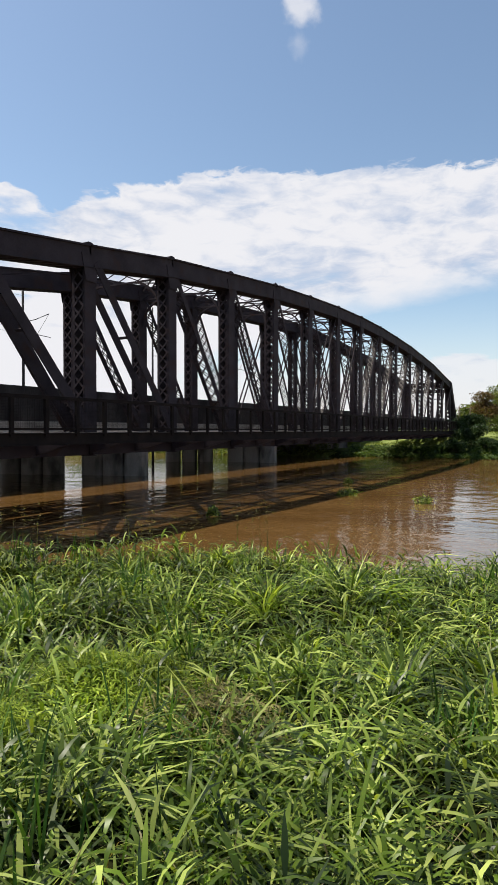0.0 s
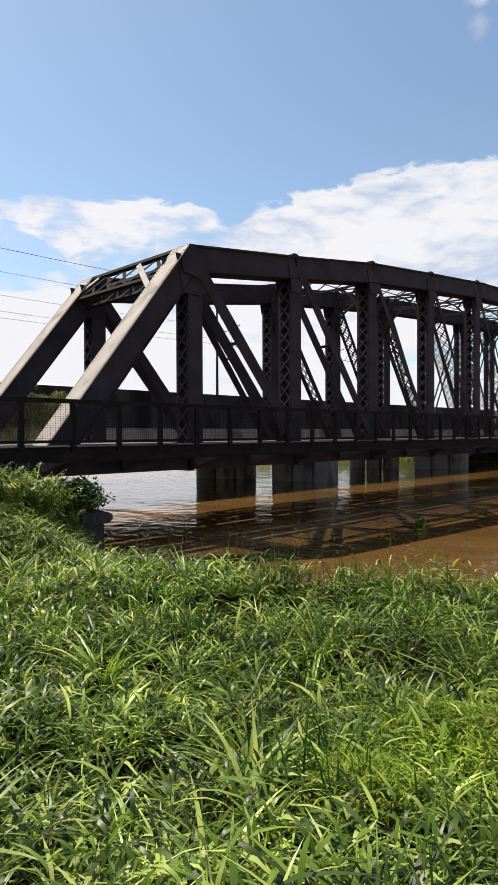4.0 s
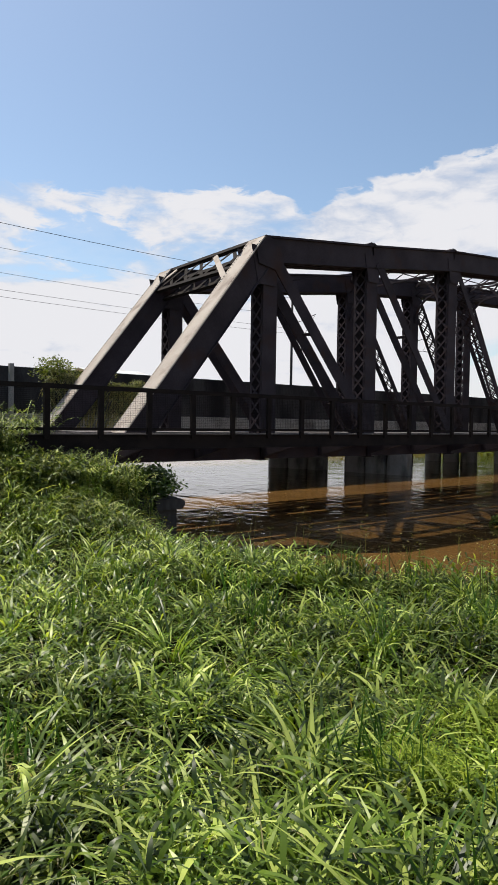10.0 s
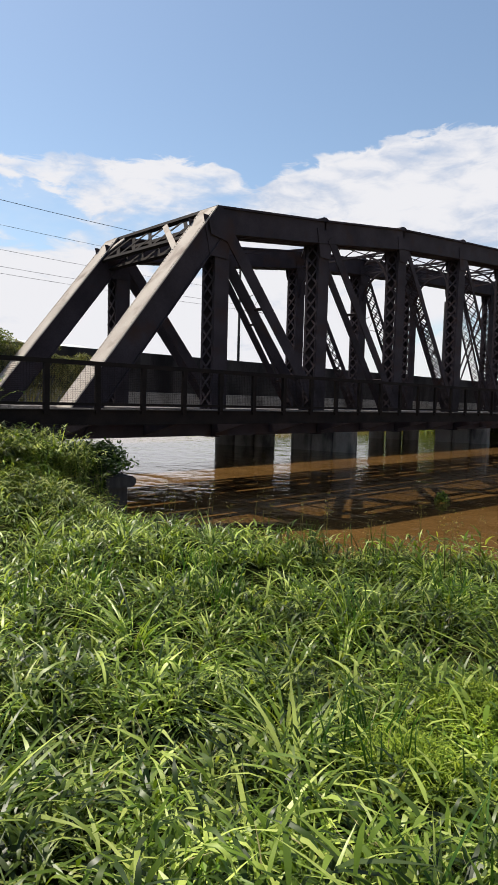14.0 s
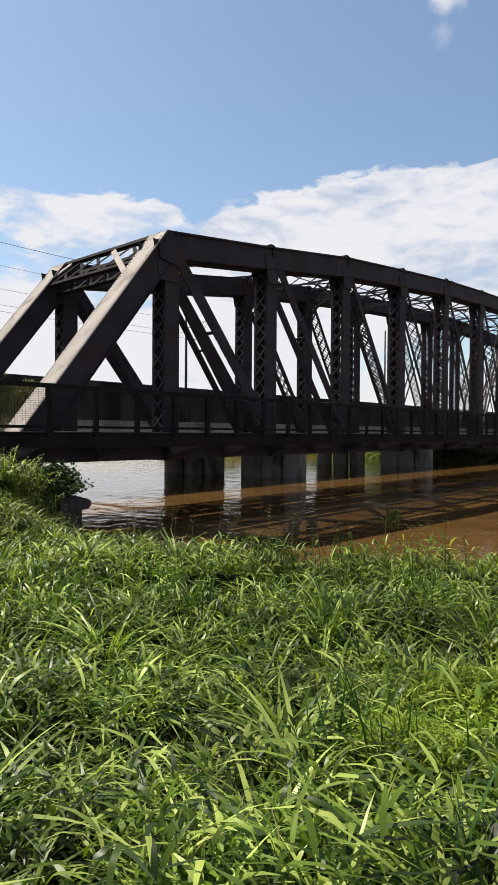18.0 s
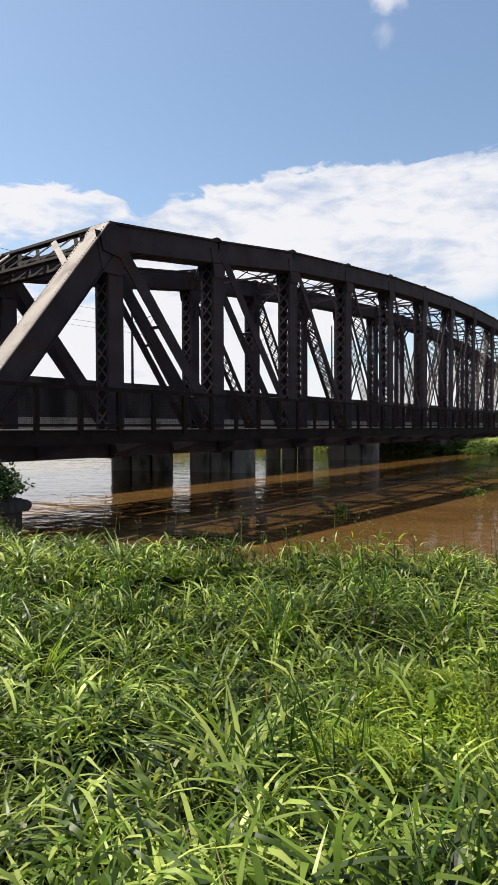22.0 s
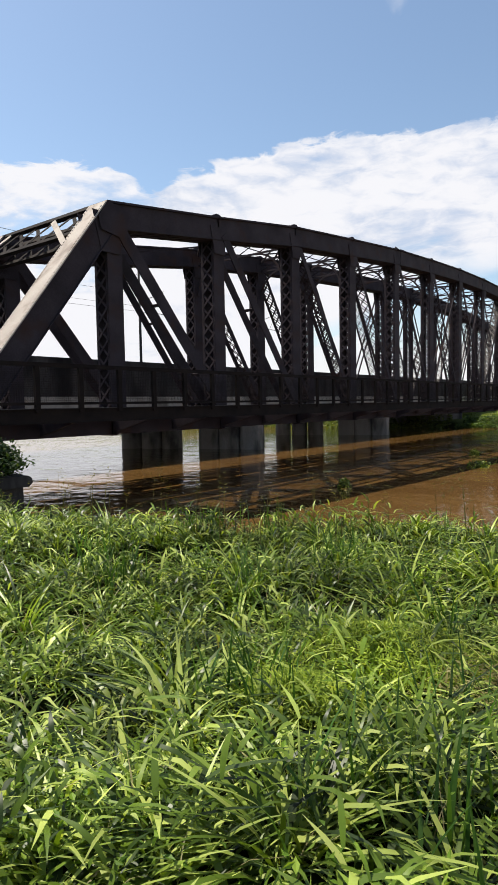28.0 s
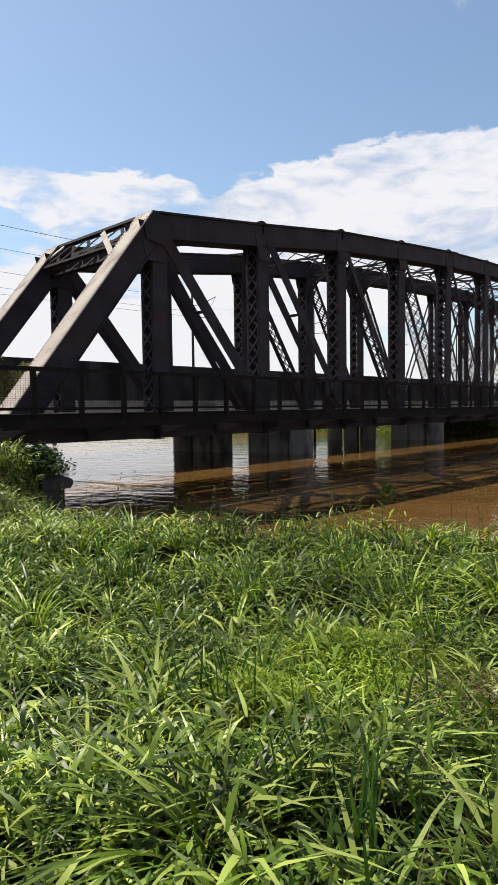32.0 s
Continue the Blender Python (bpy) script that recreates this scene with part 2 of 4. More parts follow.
PIERM = material("river_stained_concrete", (0.26, 0.24, 0.215), (0.37, 0.345, 0.31), 0.9, 0.0, 0.9, 18, 0.4, c3=(0.08, 0.075, 0.07), amount3=0.6, stretch=(1, 1, 0.4))
# stained concrete with the shade on parapets and abutment put into its dark base
CONC_DARK = material("stained_concrete_shade_tone", (0.026, 0.025, 0.026), (0.075, 0.070, 0.068), 0.9, 0.0, 0.8, 15, 0.4, c3=(0.017, 0.016, 0.017), amount3=0.6, stretch=(1, 1, 0.35), spec=0.1)
# near-black: the shade between grass clumps is put into the soil colour
SOIL = material("gap_shade_bank_soil", (0.009, 0.012, 0.004), (0.018, 0.022, 0.007), 0.95, 0.0, 1.2, 20, 0.8, c3=(0.024, 0.022, 0.010), amount3=0.3, spec=0.0)


def turf_beyond_river(mat):
    """Shade-dark soil on this bank, short green turf on the far one."""
    n, l = mat.node_tree.nodes, mat.node_tree.links
    b = n["Principled BSDF"]
    old = b.inputs["Base Color"].links[0].from_socket
    co, sep, edge = n.new("ShaderNodeTexCoord"), n.new("ShaderNodeSeparateXYZ"), n.new("ShaderNodeMapRange")
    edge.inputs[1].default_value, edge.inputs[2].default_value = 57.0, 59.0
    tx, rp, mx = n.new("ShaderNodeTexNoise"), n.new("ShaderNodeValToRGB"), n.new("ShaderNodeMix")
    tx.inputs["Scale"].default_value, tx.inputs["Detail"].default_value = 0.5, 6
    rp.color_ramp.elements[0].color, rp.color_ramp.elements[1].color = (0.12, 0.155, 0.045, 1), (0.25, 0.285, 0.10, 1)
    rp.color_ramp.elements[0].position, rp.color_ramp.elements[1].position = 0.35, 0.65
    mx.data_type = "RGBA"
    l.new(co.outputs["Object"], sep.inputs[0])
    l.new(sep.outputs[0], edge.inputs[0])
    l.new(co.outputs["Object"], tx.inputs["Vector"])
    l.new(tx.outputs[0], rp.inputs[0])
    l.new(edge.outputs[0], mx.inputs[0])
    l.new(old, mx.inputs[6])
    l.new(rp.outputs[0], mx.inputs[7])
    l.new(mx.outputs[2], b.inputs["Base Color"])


turf_beyond_river(SOIL)
BARK = material("grey_brown_bark", (0.10, 0.075, 0.05), (0.17, 0.13, 0.09), 0.9, 0.0, 4, 40, 0.8, stretch=(1, 1, 0.25))
WIRE = material("black_cable_sheath", (0.02, 0.02, 0.02), (0.035, 0.035, 0.035), 0.6, 0.0, 4, 40, 0.0)
SHOREM = leaf_material("shore_plant_leaves", (0.022, 0.045, 0.010), (0.055, 0.095, 0.022), (0.14, 0.19, 0.055))
WEEDM = leaf_material("bank_weed_leaves", (0.020, 0.036, 0.006), (0.110, 0.160, 0.024), (0.44, 0.47, 0.17))
FARM = leaf_material("sunny_slope_grass", (0.10, 0.135, 0.03), (0.15, 0.19, 0.05), (0.22, 0.25, 0.085), 0.6, 0.35, 0.1)
TREEM = leaf_material("tree_leaves", (0.06, 0.085, 0.018), (0.11, 0.14, 0.03), (0.18, 0.19, 0.06))
BUSHM = leaf_material("dark_shrub_leaves", (0.012, 0.026, 0.008), (0.025, 0.048, 0.013), (0.05, 0.08, 0.022), 0.5, 0.2)
REDM = leaf_material("reddish_shrub_leaves", (0.09, 0.05, 0.025), (0.14, 0.085, 0.04), (0.12, 0.12, 0.04))


def water_material():
    mat = bpy.data.materials.new("muddy_river_water")
    mat.use_nodes = True
    nt = mat.node_tree
    n, l = nt.nodes, nt.links
    b = n["Principled BSDF"]
    co = n.new("ShaderNodeTexCoord")
    b.inputs["Roughness"].default_value = 0.06
    b.inputs["IOR"].default_value = 1.75

    def tex(s, d, st):
        mp = n.new("ShaderNodeMapping")
        mp.inputs["Scale"].default_value = st
        l.new(co.outputs["Object"], mp.inputs[0])
        t = n.new("ShaderNodeTexNoise")
        t.inputs["Scale"].default_value = s
        t.inputs["Detail"].default_value = d
        t.inputs["Distortion"].default_value = 0.6
        l.new(mp.outputs[0], t.inputs["Vector"])
        return t.outputs[0]

    rp = n.new("ShaderNodeValToRGB")
    rp.color_ramp.elements[0].color = (0.100, 0.052, 0.016, 1)
    rp.color_ramp.elements[1].color = (0.150, 0.082, 0.027, 1)
    rp.color_ramp.elements[0].position, rp.color_ramp.elements[1].position = 0.35, 0.65
    l.new(tex(0.25, 5, (1, 0.5, 1)), rp.inputs[0])
    l.new(rp.outputs[0], b.inputs["Base Color"])
    a = n.new("ShaderNodeMath")
    a.operation = "MULTIPLY_ADD"
    l.new(tex(0.45, 2, (1, 0.6, 1)), a.inputs[0])
    a.inputs[1].default_value = 2.5
    l.new(tex(1.9, 3, (1, 0.8, 1)), a.inputs[2])
    bp = n.new("ShaderNodeBump")
    bp.inputs["Strength"].default_value = 0.5
    bp.inputs["Distance"].default_value = 0.040
    l.new(a.outputs[0], bp.inputs["Height"])
    l.new(bp.outputs[0], b.inputs["Normal"])
    return mat


WATERM = water_material()


# ---- mesh helpers ----
class Geo:
    """Collects boxes, tubes and ribbons as plain vertices and faces."""

    def __init__(self):
        self.v, self.f = [], []

    def hexa(self, pts):
        k = len(self.v)
        self.v += [tuple(p) for p in pts]
        self.f += [tuple(k + i for i in q) for q in ((0, 3, 2, 1), (4, 5, 6, 7), (0, 1, 5, 4), (1, 2, 6, 5), (2, 3, 7, 6), (3, 0, 4, 7))]
        return self

    def block(self, x0, x1, y0, y1, z0, z1):
        return self.hexa([(x0, y0, z0), (x1, y0, z0), (x1, y1, z0), (x0, y1, z0), (x0, y0, z1), (x1, y0, z1), (x1, y1, z1), (x0, y1, z1)])

    def beam(self, a, b, w, d, side=(0, 1, 0)):
        """A bar from a to b, w wide along side and d deep across it."""
        a, b = Vector(a), Vector(b)
        t = (b - a).normalized()
        s = Vector(side)
        s = (s - t * s.dot(t)).normalized()
        u = t.cross(s)
        s, u = s * w / 2, u * d / 2
        return self.hexa([a - s - u, a + s - u, a + s + u, a - s + u, b - s - u, b + s - u, b + s + u, b - s + u])

    def tube(self, pts, radii, n=10, cap=True):
        k = len(self.v)
        pts = [Vector(p) for p in pts]
        if isinstance(radii, (int, float)):
            radii = [radii] * len(pts)
        for i, p in enumerate(pts):
            t = (pts[min(i + 1, len(pts) - 1)] - pts[max(i - 1, 0)]).normalized()
            s = t.orthogonal().normalized() if abs(t.z) < 0.9 else Vector((1, 0, 0))
            s = (s - t * s.dot(t)).normalized()
            u = t.cross(s)
            for j in range(n):
                c = 2 * math.pi * j / n
                self.v.append(tuple(p + radii[i] * (s * math.cos(c) + u * math.sin(c))))
        for i in range(len(pts) - 1):
            for j in range(n):
                q = k + i * n
                self.f.append((q + j, q + (j + 1) % n, q + n + (j + 1) % n, q + n + j))
        if cap:
            self.f.append(tuple(k + j for j in reversed(range(n))))
            self.f.append(tuple(k + (len(pts) - 1) * n + j for j in range(n)))
        return self

    def prism(self, profile, a, b, side=(0, 1, 0)):
        """A closed outline in (side, up) coordinates, drawn from a to b."""
        a, b = Vector(a), Vector(b)
        t = (b - a).normalized()
        sd = Vector(side)
        sd = (sd - t * sd.dot(t)).normalized()
        u = t.cross(sd)
        k, n = len(self.v), len(profile)
        for p in (a, b):
            self.v += [tuple(p + sd * x + u * z) for x, z in profile]
        self.f += [(k + i, k + (i + 1) % n, k + n + (i + 1) % n, k + n + i) for i in range(n)]
        self.f += [tuple(k + i for i in reversed(range(n))), tuple(k + n + i for i in range(n))]
        return self

    def mesh(self, name, mat, smooth=False):
        me = bpy.data.meshes.new(name)
        me.from_pydata(self.v, [], self.f)
        me.materials.append(mat)
        if smooth:
            me.polygons.foreach_set("use_smooth", [True] * len(me.polygons))
        me.update()
        return me


def part(name, geo, mat, parent=None, label="", smooth=False):
    """Links a mesh as one object under a thing or a part."""
    ob = new(name, geo if isinstance(geo, bpy.types.Mesh) else geo.mesh(name, mat, smooth))
    if parent is not None:
        ob.parent = parent
    if label:
        ob["label"] = label
    if name == "lacing":
        ob["kind"] = "stuff"
    return ob


def thing(name, label, category, group="", kind="", at=(0, 0, 0)):
    ob = new(name)
    ob.location = at
    return tagged(ob, label, category, group, kind)


def array_mesh(name, verts, faces, mat, smooth=False):
    """A mesh of many equal quads or triangles from arrays."""
    me = bpy.data.meshes.new(name)
    verts, faces = np.asarray(verts, np.float32), np.asarray(faces, np.int32)
    me.vertices.add(len(verts))
    me.vertices.foreach_set("co", verts.ravel())
    k = faces.shape[1]
    me.loops.add(faces.size)
    me.loops.foreach_set("vertex_index", faces.ravel())
    me.polygons.add(len(faces))
    me.polygons.foreach_set("loop_start", np.arange(0, faces.size, k, dtype=np.int32))
    me.polygons.foreach_set("use_smooth", np.full(len(faces), smooth))
    me.materials.append(mat)
    me.update(calc_edges=True)
    return me


# ---- plan ----
PANEL, NODES, NEAR_Y, FAR_Y = 4.4, 16, 0.32, 5.25
WATER_Z, DECK_Z = -2.25, 0.45
TOP_Z = [0.55, 5.82, 6.38, 7.00, 7.41, 7.79, 8.03, 8.21, 8.27]
TOP_Z = TOP_Z + TOP_Z[-2::-1]
HIP_SHIFT = 0.22        # the hip verticals stand a little inside the corner
RAIL_Y, RAIL_TOP = -1.38, 1.38
BANK_X, FAR_X = -1.9, 55.0


def smooth01(v, lo, hi):
    t = np.clip((v - lo) / (hi - lo), 0, 1)
    return t * t * (3 - 2 * t)


def ground_z(x, y):
    """Height of the ground: near bank, approach slope, river bed, far bank."""
    x, y = np.asarray(x, float), np.asarray(y, float)
    wob = 0.12 * np.sin(x * 0.9 + y * 0.5) + 0.07 * np.sin(y * 1.7 - x * 0.6) + 0.04 * np.sin(x * 3.1 + y * 2.3)
    crest = BANK_X - 0.2 + 0.15 * np.sin(y * 0.55) + 0.42 * np.clip(-y - 5.8, 0, 12)
    near = -1.10 + wob * 0.6 + 0.035 * np.sin(x * 6.1 + 2.0 * np.sin(y * 2.3)) * np.cos(y * 5.3 + np.sin(x * 3.1))
    slope = smooth01(y, -5.5, -1.7) * (1 - smooth01(x, -2.0, 0.2))
    near = near + slope * (0.78 + 0.57 * smooth01(-x, 2.4, 4.6))
    bed = -4.2
    z = near + (bed - near) * smooth01(x, crest, crest + 4.2)
    shore = FAR_X + 3.0 * smooth01(y, -4, -40) - 2.0 * smooth01(y, 2, 20)
    far = -1.35 + 1.9 * smooth01(x, shore + 2, shore + 27) + wob + 0.004 * np.maximum(x - 110, 0)
    z = z + (far - bed) * smooth01(x, shore - 3.0, shore + 5.0)
    return z


# ---- ground and water ----
def build_ground():
    xs = np.unique(np.concatenate([np.linspace(-1500, -40, 12), np.linspace(-40, -10, 16), np.linspace(-10, 4, 57), np.linspace(4, 46, 15),
                                   np.linspace(46, 84, 39), np.linspace(84, 200, 20), np.linspace(200, 2500, 14)]))
    ys = np.unique(np.concatenate([np.linspace(-2500, -100, 14), np.linspace(-100, -30, 15), np.linspace(-30, 4, 80), np.linspace(4, 60, 29), np.linspace(60, 2500, 16)]))
    X, Y = np.meshgrid(xs, ys, indexing="ij")
    V = np.stack([X, Y, ground_z(X, Y)], -1).reshape(-1, 3)
    i, j = np.meshgrid(np.arange(len(xs) - 1), np.arange(len(ys) - 1), indexing="ij")
    q = (i * len(ys) + j).ravel()
    F = np.stack([q, q + len(ys), q + len(ys) + 1, q + 1], -1)
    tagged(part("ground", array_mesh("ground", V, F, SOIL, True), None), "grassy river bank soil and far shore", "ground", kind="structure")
    w = Geo()
    w.v = [(-8, -2400, WATER_Z), (90, -2400, WATER_Z), (90, 2400, WATER_Z), (-8, 2400, WATER_Z)]
    w.f = [(0, 1, 2, 3)]
    tagged(part("water", w, WATERM), "brown muddy flooded river with small ripples", "river", kind="structure")


build_ground()


# ---- truss bridge ----
bridge = thing("truss_bridge", "old dark-painted riveted steel truss bridge with arched top chord", "bridge")


def lattice(g, p, q, across, width, normal, pitch, bar=0.06, thick=0.012):
    """Crossed flat bars between two edges, from p to q."""
    p, q, across = Vector(p), Vector(q), Vector(across)
    n = max(2, round((q - p).length / pitch))
    h = across * width / 2
    for k in range(n):
        a, b = p.lerp(q, k / n), p.lerp(q, (k + 1) / n)
        off = Vector(normal) * thick
        g.beam(a - h, b + h, thick, bar, normal)
        g.beam(a + h + off, b - h + off, thick, bar, normal)
    return g


def column(y0, x, z0, z1, wx, wy, mat=STEEL, pitch=0.42):
    """A laced column: two channels facing the road and the river, crossed bars on the other faces."""
    col = new("vertical")
    col.parent = bridge
    col.location = (x, y0, z0)
    for s in (-1, 1):
        w, d, t = wx / 2, 0.10, 0.022
        prof = [(-w, 0), (w, 0), (w, d), (w - t, d), (w - t, t), (-w + t, t), (-w + t, d), (-w, d)]
        prof = [(px, s * (wy / 2 - py)) for px, py in prof][::-s]
        part("channel", Geo().prism([(px, -py) for px, py in prof], (0, 0, 0), (0, 0, z1 - z0), (1, 0, 0)), mat, col)
    for e in (-1, 1):
        lac = Geo()
        lattice(lac, (e * (wx / 2 + 0.012), 0, 0.1), (e * (wx / 2 + 0.012), 0, z1 - z0 - 0.05), (0, 1, 0), wy - 0.10, (e, 0, 0), pitch, 0.065)
        part("lacing", lac, mat, col)
    return col


def build_truss(y0, out):
    """One of the two trusses; out is -1 on the river walk's side."""
    N = [(i * PANEL, TOP_Z[i]) for i in range(NODES + 1)]
    depth, wide = 0.70, 0.60
    # end posts, with the light cover plate on their upper face
    for a, b in ((0, 1), (NODES, NODES - 1)):
        (xa, za), (xb, zb) = N[a], N[b]
        pa, pb = Vector((xa, y0, 0.19)), Vector((xb + (0.05 if a else -0.05), y0, zb))
        t = (pb - pa).normalized()
        up = Vector((-t.z, 0, t.x)) if t.x > 0 else Vector((t.z, 0, -t.x))
        sg = 1 if t.x > 0 else -1
        h, d0 = wide / 2, 0.64
        prof = [(-h - 0.06, -0.018), (h + 0.06, -0.018), (h + 0.06, -0.04), (h, -0.04), (h, -d0 + 0.02), (h + 0.06, -d0 + 0.02), (h + 0.06, -d0),
                (-h - 0.06, -d0), (-h - 0.06, -d0 + 0.02), (-h, -d0 + 0.02), (-h, -0.04), (-h - 0.06, -0.04)]
        g = Geo().prism([(x, z * sg) for x, z in prof][::-sg], pa, pb)
        post = part("end_post", g, STEEL, bridge)
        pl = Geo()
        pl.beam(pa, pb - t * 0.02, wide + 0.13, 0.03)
        plate = part("cover_plate", pl, COVER, post, "pale riveted cover plate")
        rv = Geo()
        L = (pb - pa).length - 0.2
        for s in (-1, 1):
            k = 0.06
            while k < L:
                q = pa + t * k + up * 0.018 + Vector((0, s * (wide / 2 - 0.0), 0))
                rv.hexa([q + t * dx * r + Vector((0, dy * r, 0)) + up * h for h, r in ((-0.004, 0.022), (0.014, 0.012)) for dx, dy in ((-1, -1), (1, -1), (1, 1), (-1, 1))])
                k += 0.11
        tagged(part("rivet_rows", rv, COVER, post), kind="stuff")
        under = Geo()
        lattice(under, pa - up * 0.64, pb - up * 0.64, (0, 1, 0), wide - 0.08, -up, 0.5)
        part("lacing", under, STEEL, post)
    # top chord, panel by panel
    for i in range(1, NODES - 1):
        pa, pb = Vector((N[i][0], y0, N[i][1])), Vector((N[i + 1][0], y0, N[i + 1][1]))
        t = (pb - pa).normalized()
        up = Vector((-t.z, 0, t.x))
        h, d0 = wide / 2, depth
        prof = [(-h - 0.07, -0.018), (h + 0.07, -0.018), (h + 0.07, -0.04), (h, -0.04), (h, -d0 + 0.02), (h + 0.06, -d0 + 0.02), (h + 0.06, -d0),
                (-h - 0.06, -d0), (-h - 0.06, -d0 + 0.02), (-h, -d0 + 0.02), (-h, -0.04), (-h - 0.07, -0.04)]
        g = Geo().prism(prof[::-1], pa - t * 0.035, pb + t * 0.035)
        chord = part("top_chord", g, STEEL, bridge)
        pl = Geo().beam(pa - t * 0.02, pb + t * 0.02, wide + 0.14, 0.03)
        part("cover_plate", pl, STEEL, chord)
        under = Geo()
        lattice(under, pa - up * depth, pb - up * depth, (0, 1, 0), wide - 0.06, -up, 0.55)
        part("lacing", under, STEEL, chord)
    # plates over the hip corners
    for i, e in ((1, 1), (NODES - 1, -1)):
        for s in (-1, 1):
            yy = y0 + s * (wide / 2 + 0.076)
            c = Vector((N[i][0] + 0.06 * e, 0, N[i][1] - 0.36))
            rim = [(-0.34, -0.42), (0.28, -0.52), (0.52, -0.34), (0.58, 0.22), (0.0, 0.335), (-0.1, 0.32), (-0.42, -0.08)]
            g = Geo().prism([(c.x + e * px, c.z + pz) for px, pz in rim], (0, yy - 0.008, 0), (0, yy + 0.008, 0), (1, 0, 0))
            g.v = [(vx, vy, -vz) for vx, vy, vz in g.v] if g.v[0][2] < 0 else g.v
            part("hip_plate", g, STEEL, bridge)
    # joint caps and gusset plates
    for i in range(1, NODES):
        x, z = N[i]
        g = Geo()
        if 1 < i < NODES - 1:
            g.hexa([(x - 0.34, y0 - 0.32, z - 0.03), (x + 0.34, y0 - 0.32, z - 0.03), (x + 0.34, y0 + 0.32, z - 0.03), (x - 0.34, y0 + 0.32, z - 0.03),
                    (x - 0.07, y0 - 0.31, z + 0.10), (x + 0.07, y0 - 0.31, z + 0.10), (x + 0.07, y0 + 0.31, z + 0.10), (x - 0.07, y0 + 0.31, z + 0.10)])
            part("joint_cap", g, STEEL, bridge)
        big = 1.0 if i in (1, NODES - 1) else 0.72
        for s in (-1, 1):
            g = Geo()
            yy = y0 + s * (wide / 2 + 0.016)
            h = (0.5 if i in (1, NODES - 1) else 0.38)
            g.hexa([(x - h * 0.5, yy - 0.008, z - depth - big * 0.62), (x + h * 0.75, yy - 0.008, z - depth - big * 0.62), (x + h * 0.75, yy + 0.008, z - depth - big * 0.62), (x - h * 0.5, yy + 0.008, z - depth - big * 0.62),
                    (x - h, yy - 0.008, z - 0.3), (x + h, yy - 0.008, z - 0.3), (x + h, yy + 0.008, z - 0.3), (x - h, yy + 0.008, z - 0.3)])
            part("gusset_plate", g, STEEL, bridge)
    # splice plates with standing bolts near the fifth joint from each end
    for x in (22.7, NODES * PANEL - 22.7):
        f = (x / PANEL) % 1.0
        i = int(x / PANEL)
        z = TOP_Z[i] * (1 - f) + TOP_Z[i + 1] * f
        sp = part("splice_plate", Geo().block(x - 0.3, x + 0.3, y0 - wide / 2 - 0.02, y0 + wide / 2 + 0.02, z - depth, z + 0.05), STEEL, bridge)
        for dx in (-0.2, 0.75):
            part("bolt", Geo().tube([(x + dx, y0, z), (x + dx, y0, z + 0.24)], 0.03, 6), STEEL, sp)
    # verticals
    for i in range(1, NODES):
        x, z = N[i]
        off = HIP_SHIFT if i == 1 else -HIP_SHIFT if i == NODES - 1 else 0.05 if i < NODES / 2 else -0.05
        column(y0, x + off, 0.02, z - depth + 0.1, 0.50, 0.54)
    # diagonals fall towards the middle of the span
    for i in range(1, NODES - 1):
        if i < NODES // 2:
            a, b = i, i + 1
        else:
            a, b = i + 1, i
        k = min(i, NODES - 1 - i)
        w = {1: 0.37, 2: 0.30, 3: 0.22}.get(k, 0.16)
        sgn = 1 if b > a else -1
        pa, pb = Vector((N[a][0] + 0.26 * sgn, y0, N[a][1] - 0.5)), Vector((N[b][0] + 0.15 * sgn, y0, 0.25))
        g = Geo()
        for s in (-1, 1):
            o = Vector((0, s * (0.24 if k >= 3 else 0.32 if out < 0 else 0.25), 0))
            g.beam(pa + o, pb + o, 0.04, w)
        d = part("diagonal", g, STEEL, bridge)
        t = (pb - pa).normalized()
        nrm = Vector((-t.z, 0, t.x))
        lac = Geo()
        if k >= 3:
            for e in (-1, 1):
                lattice(lac, pa + nrm * e * w * 0.45 + t * 0.3, pb + nrm * e * w * 0.45 - t * 0.3, (0, 1, 0), 0.40, nrm, 0.42, 0.04)
            # far-half lacing turns its sunlit face here; the lighter colour stands for that light
            part("lacing", lac, STEEL if sgn > 0 else SUNLIT_TONE, d)
        else:
            for q in (1, 2):
                c = pa.lerp(pb, q / 2.6)
                part("tie_plate", Geo().beam(c - Vector((0, 0.2, 0)), c + Vector((0, 0.2, 0)), 0.10, 0.02, t), STEEL, d)
    # counters in the four middle panels
    for i in (6, 7, 8, 9):
        a, b = (i + 1, i) if i < 8 else (i, i + 1)
        pa, pb = Vector((N[a][0], y0, N[a][1] - 0.5)), Vector((N[b][0], y0, 0.3))
        g = Geo()
        for s in (-1, 1):
            g.beam(pa + Vector((0, s * 0.14, 0)), pb + Vector((0, s * 0.14, 0)), 0.04, 0.10)
        part("counter_diagonal", g, STEEL, bridge)
    # bottom chord
    for i in range(NODES):
        g = Geo()
        for s in (-1, 1):
            g.block(i * PANEL - 0.05, (i + 1) * PANEL + 0.05, y0 + s * 0.24 - 0.015, y0 + s * 0.24 + 0.015, -0.27, 0.36)
        part("bottom_chord", g, STEEL, bridge)


build_truss(NEAR_Y, -1)
build_truss(FAR_Y, 1)


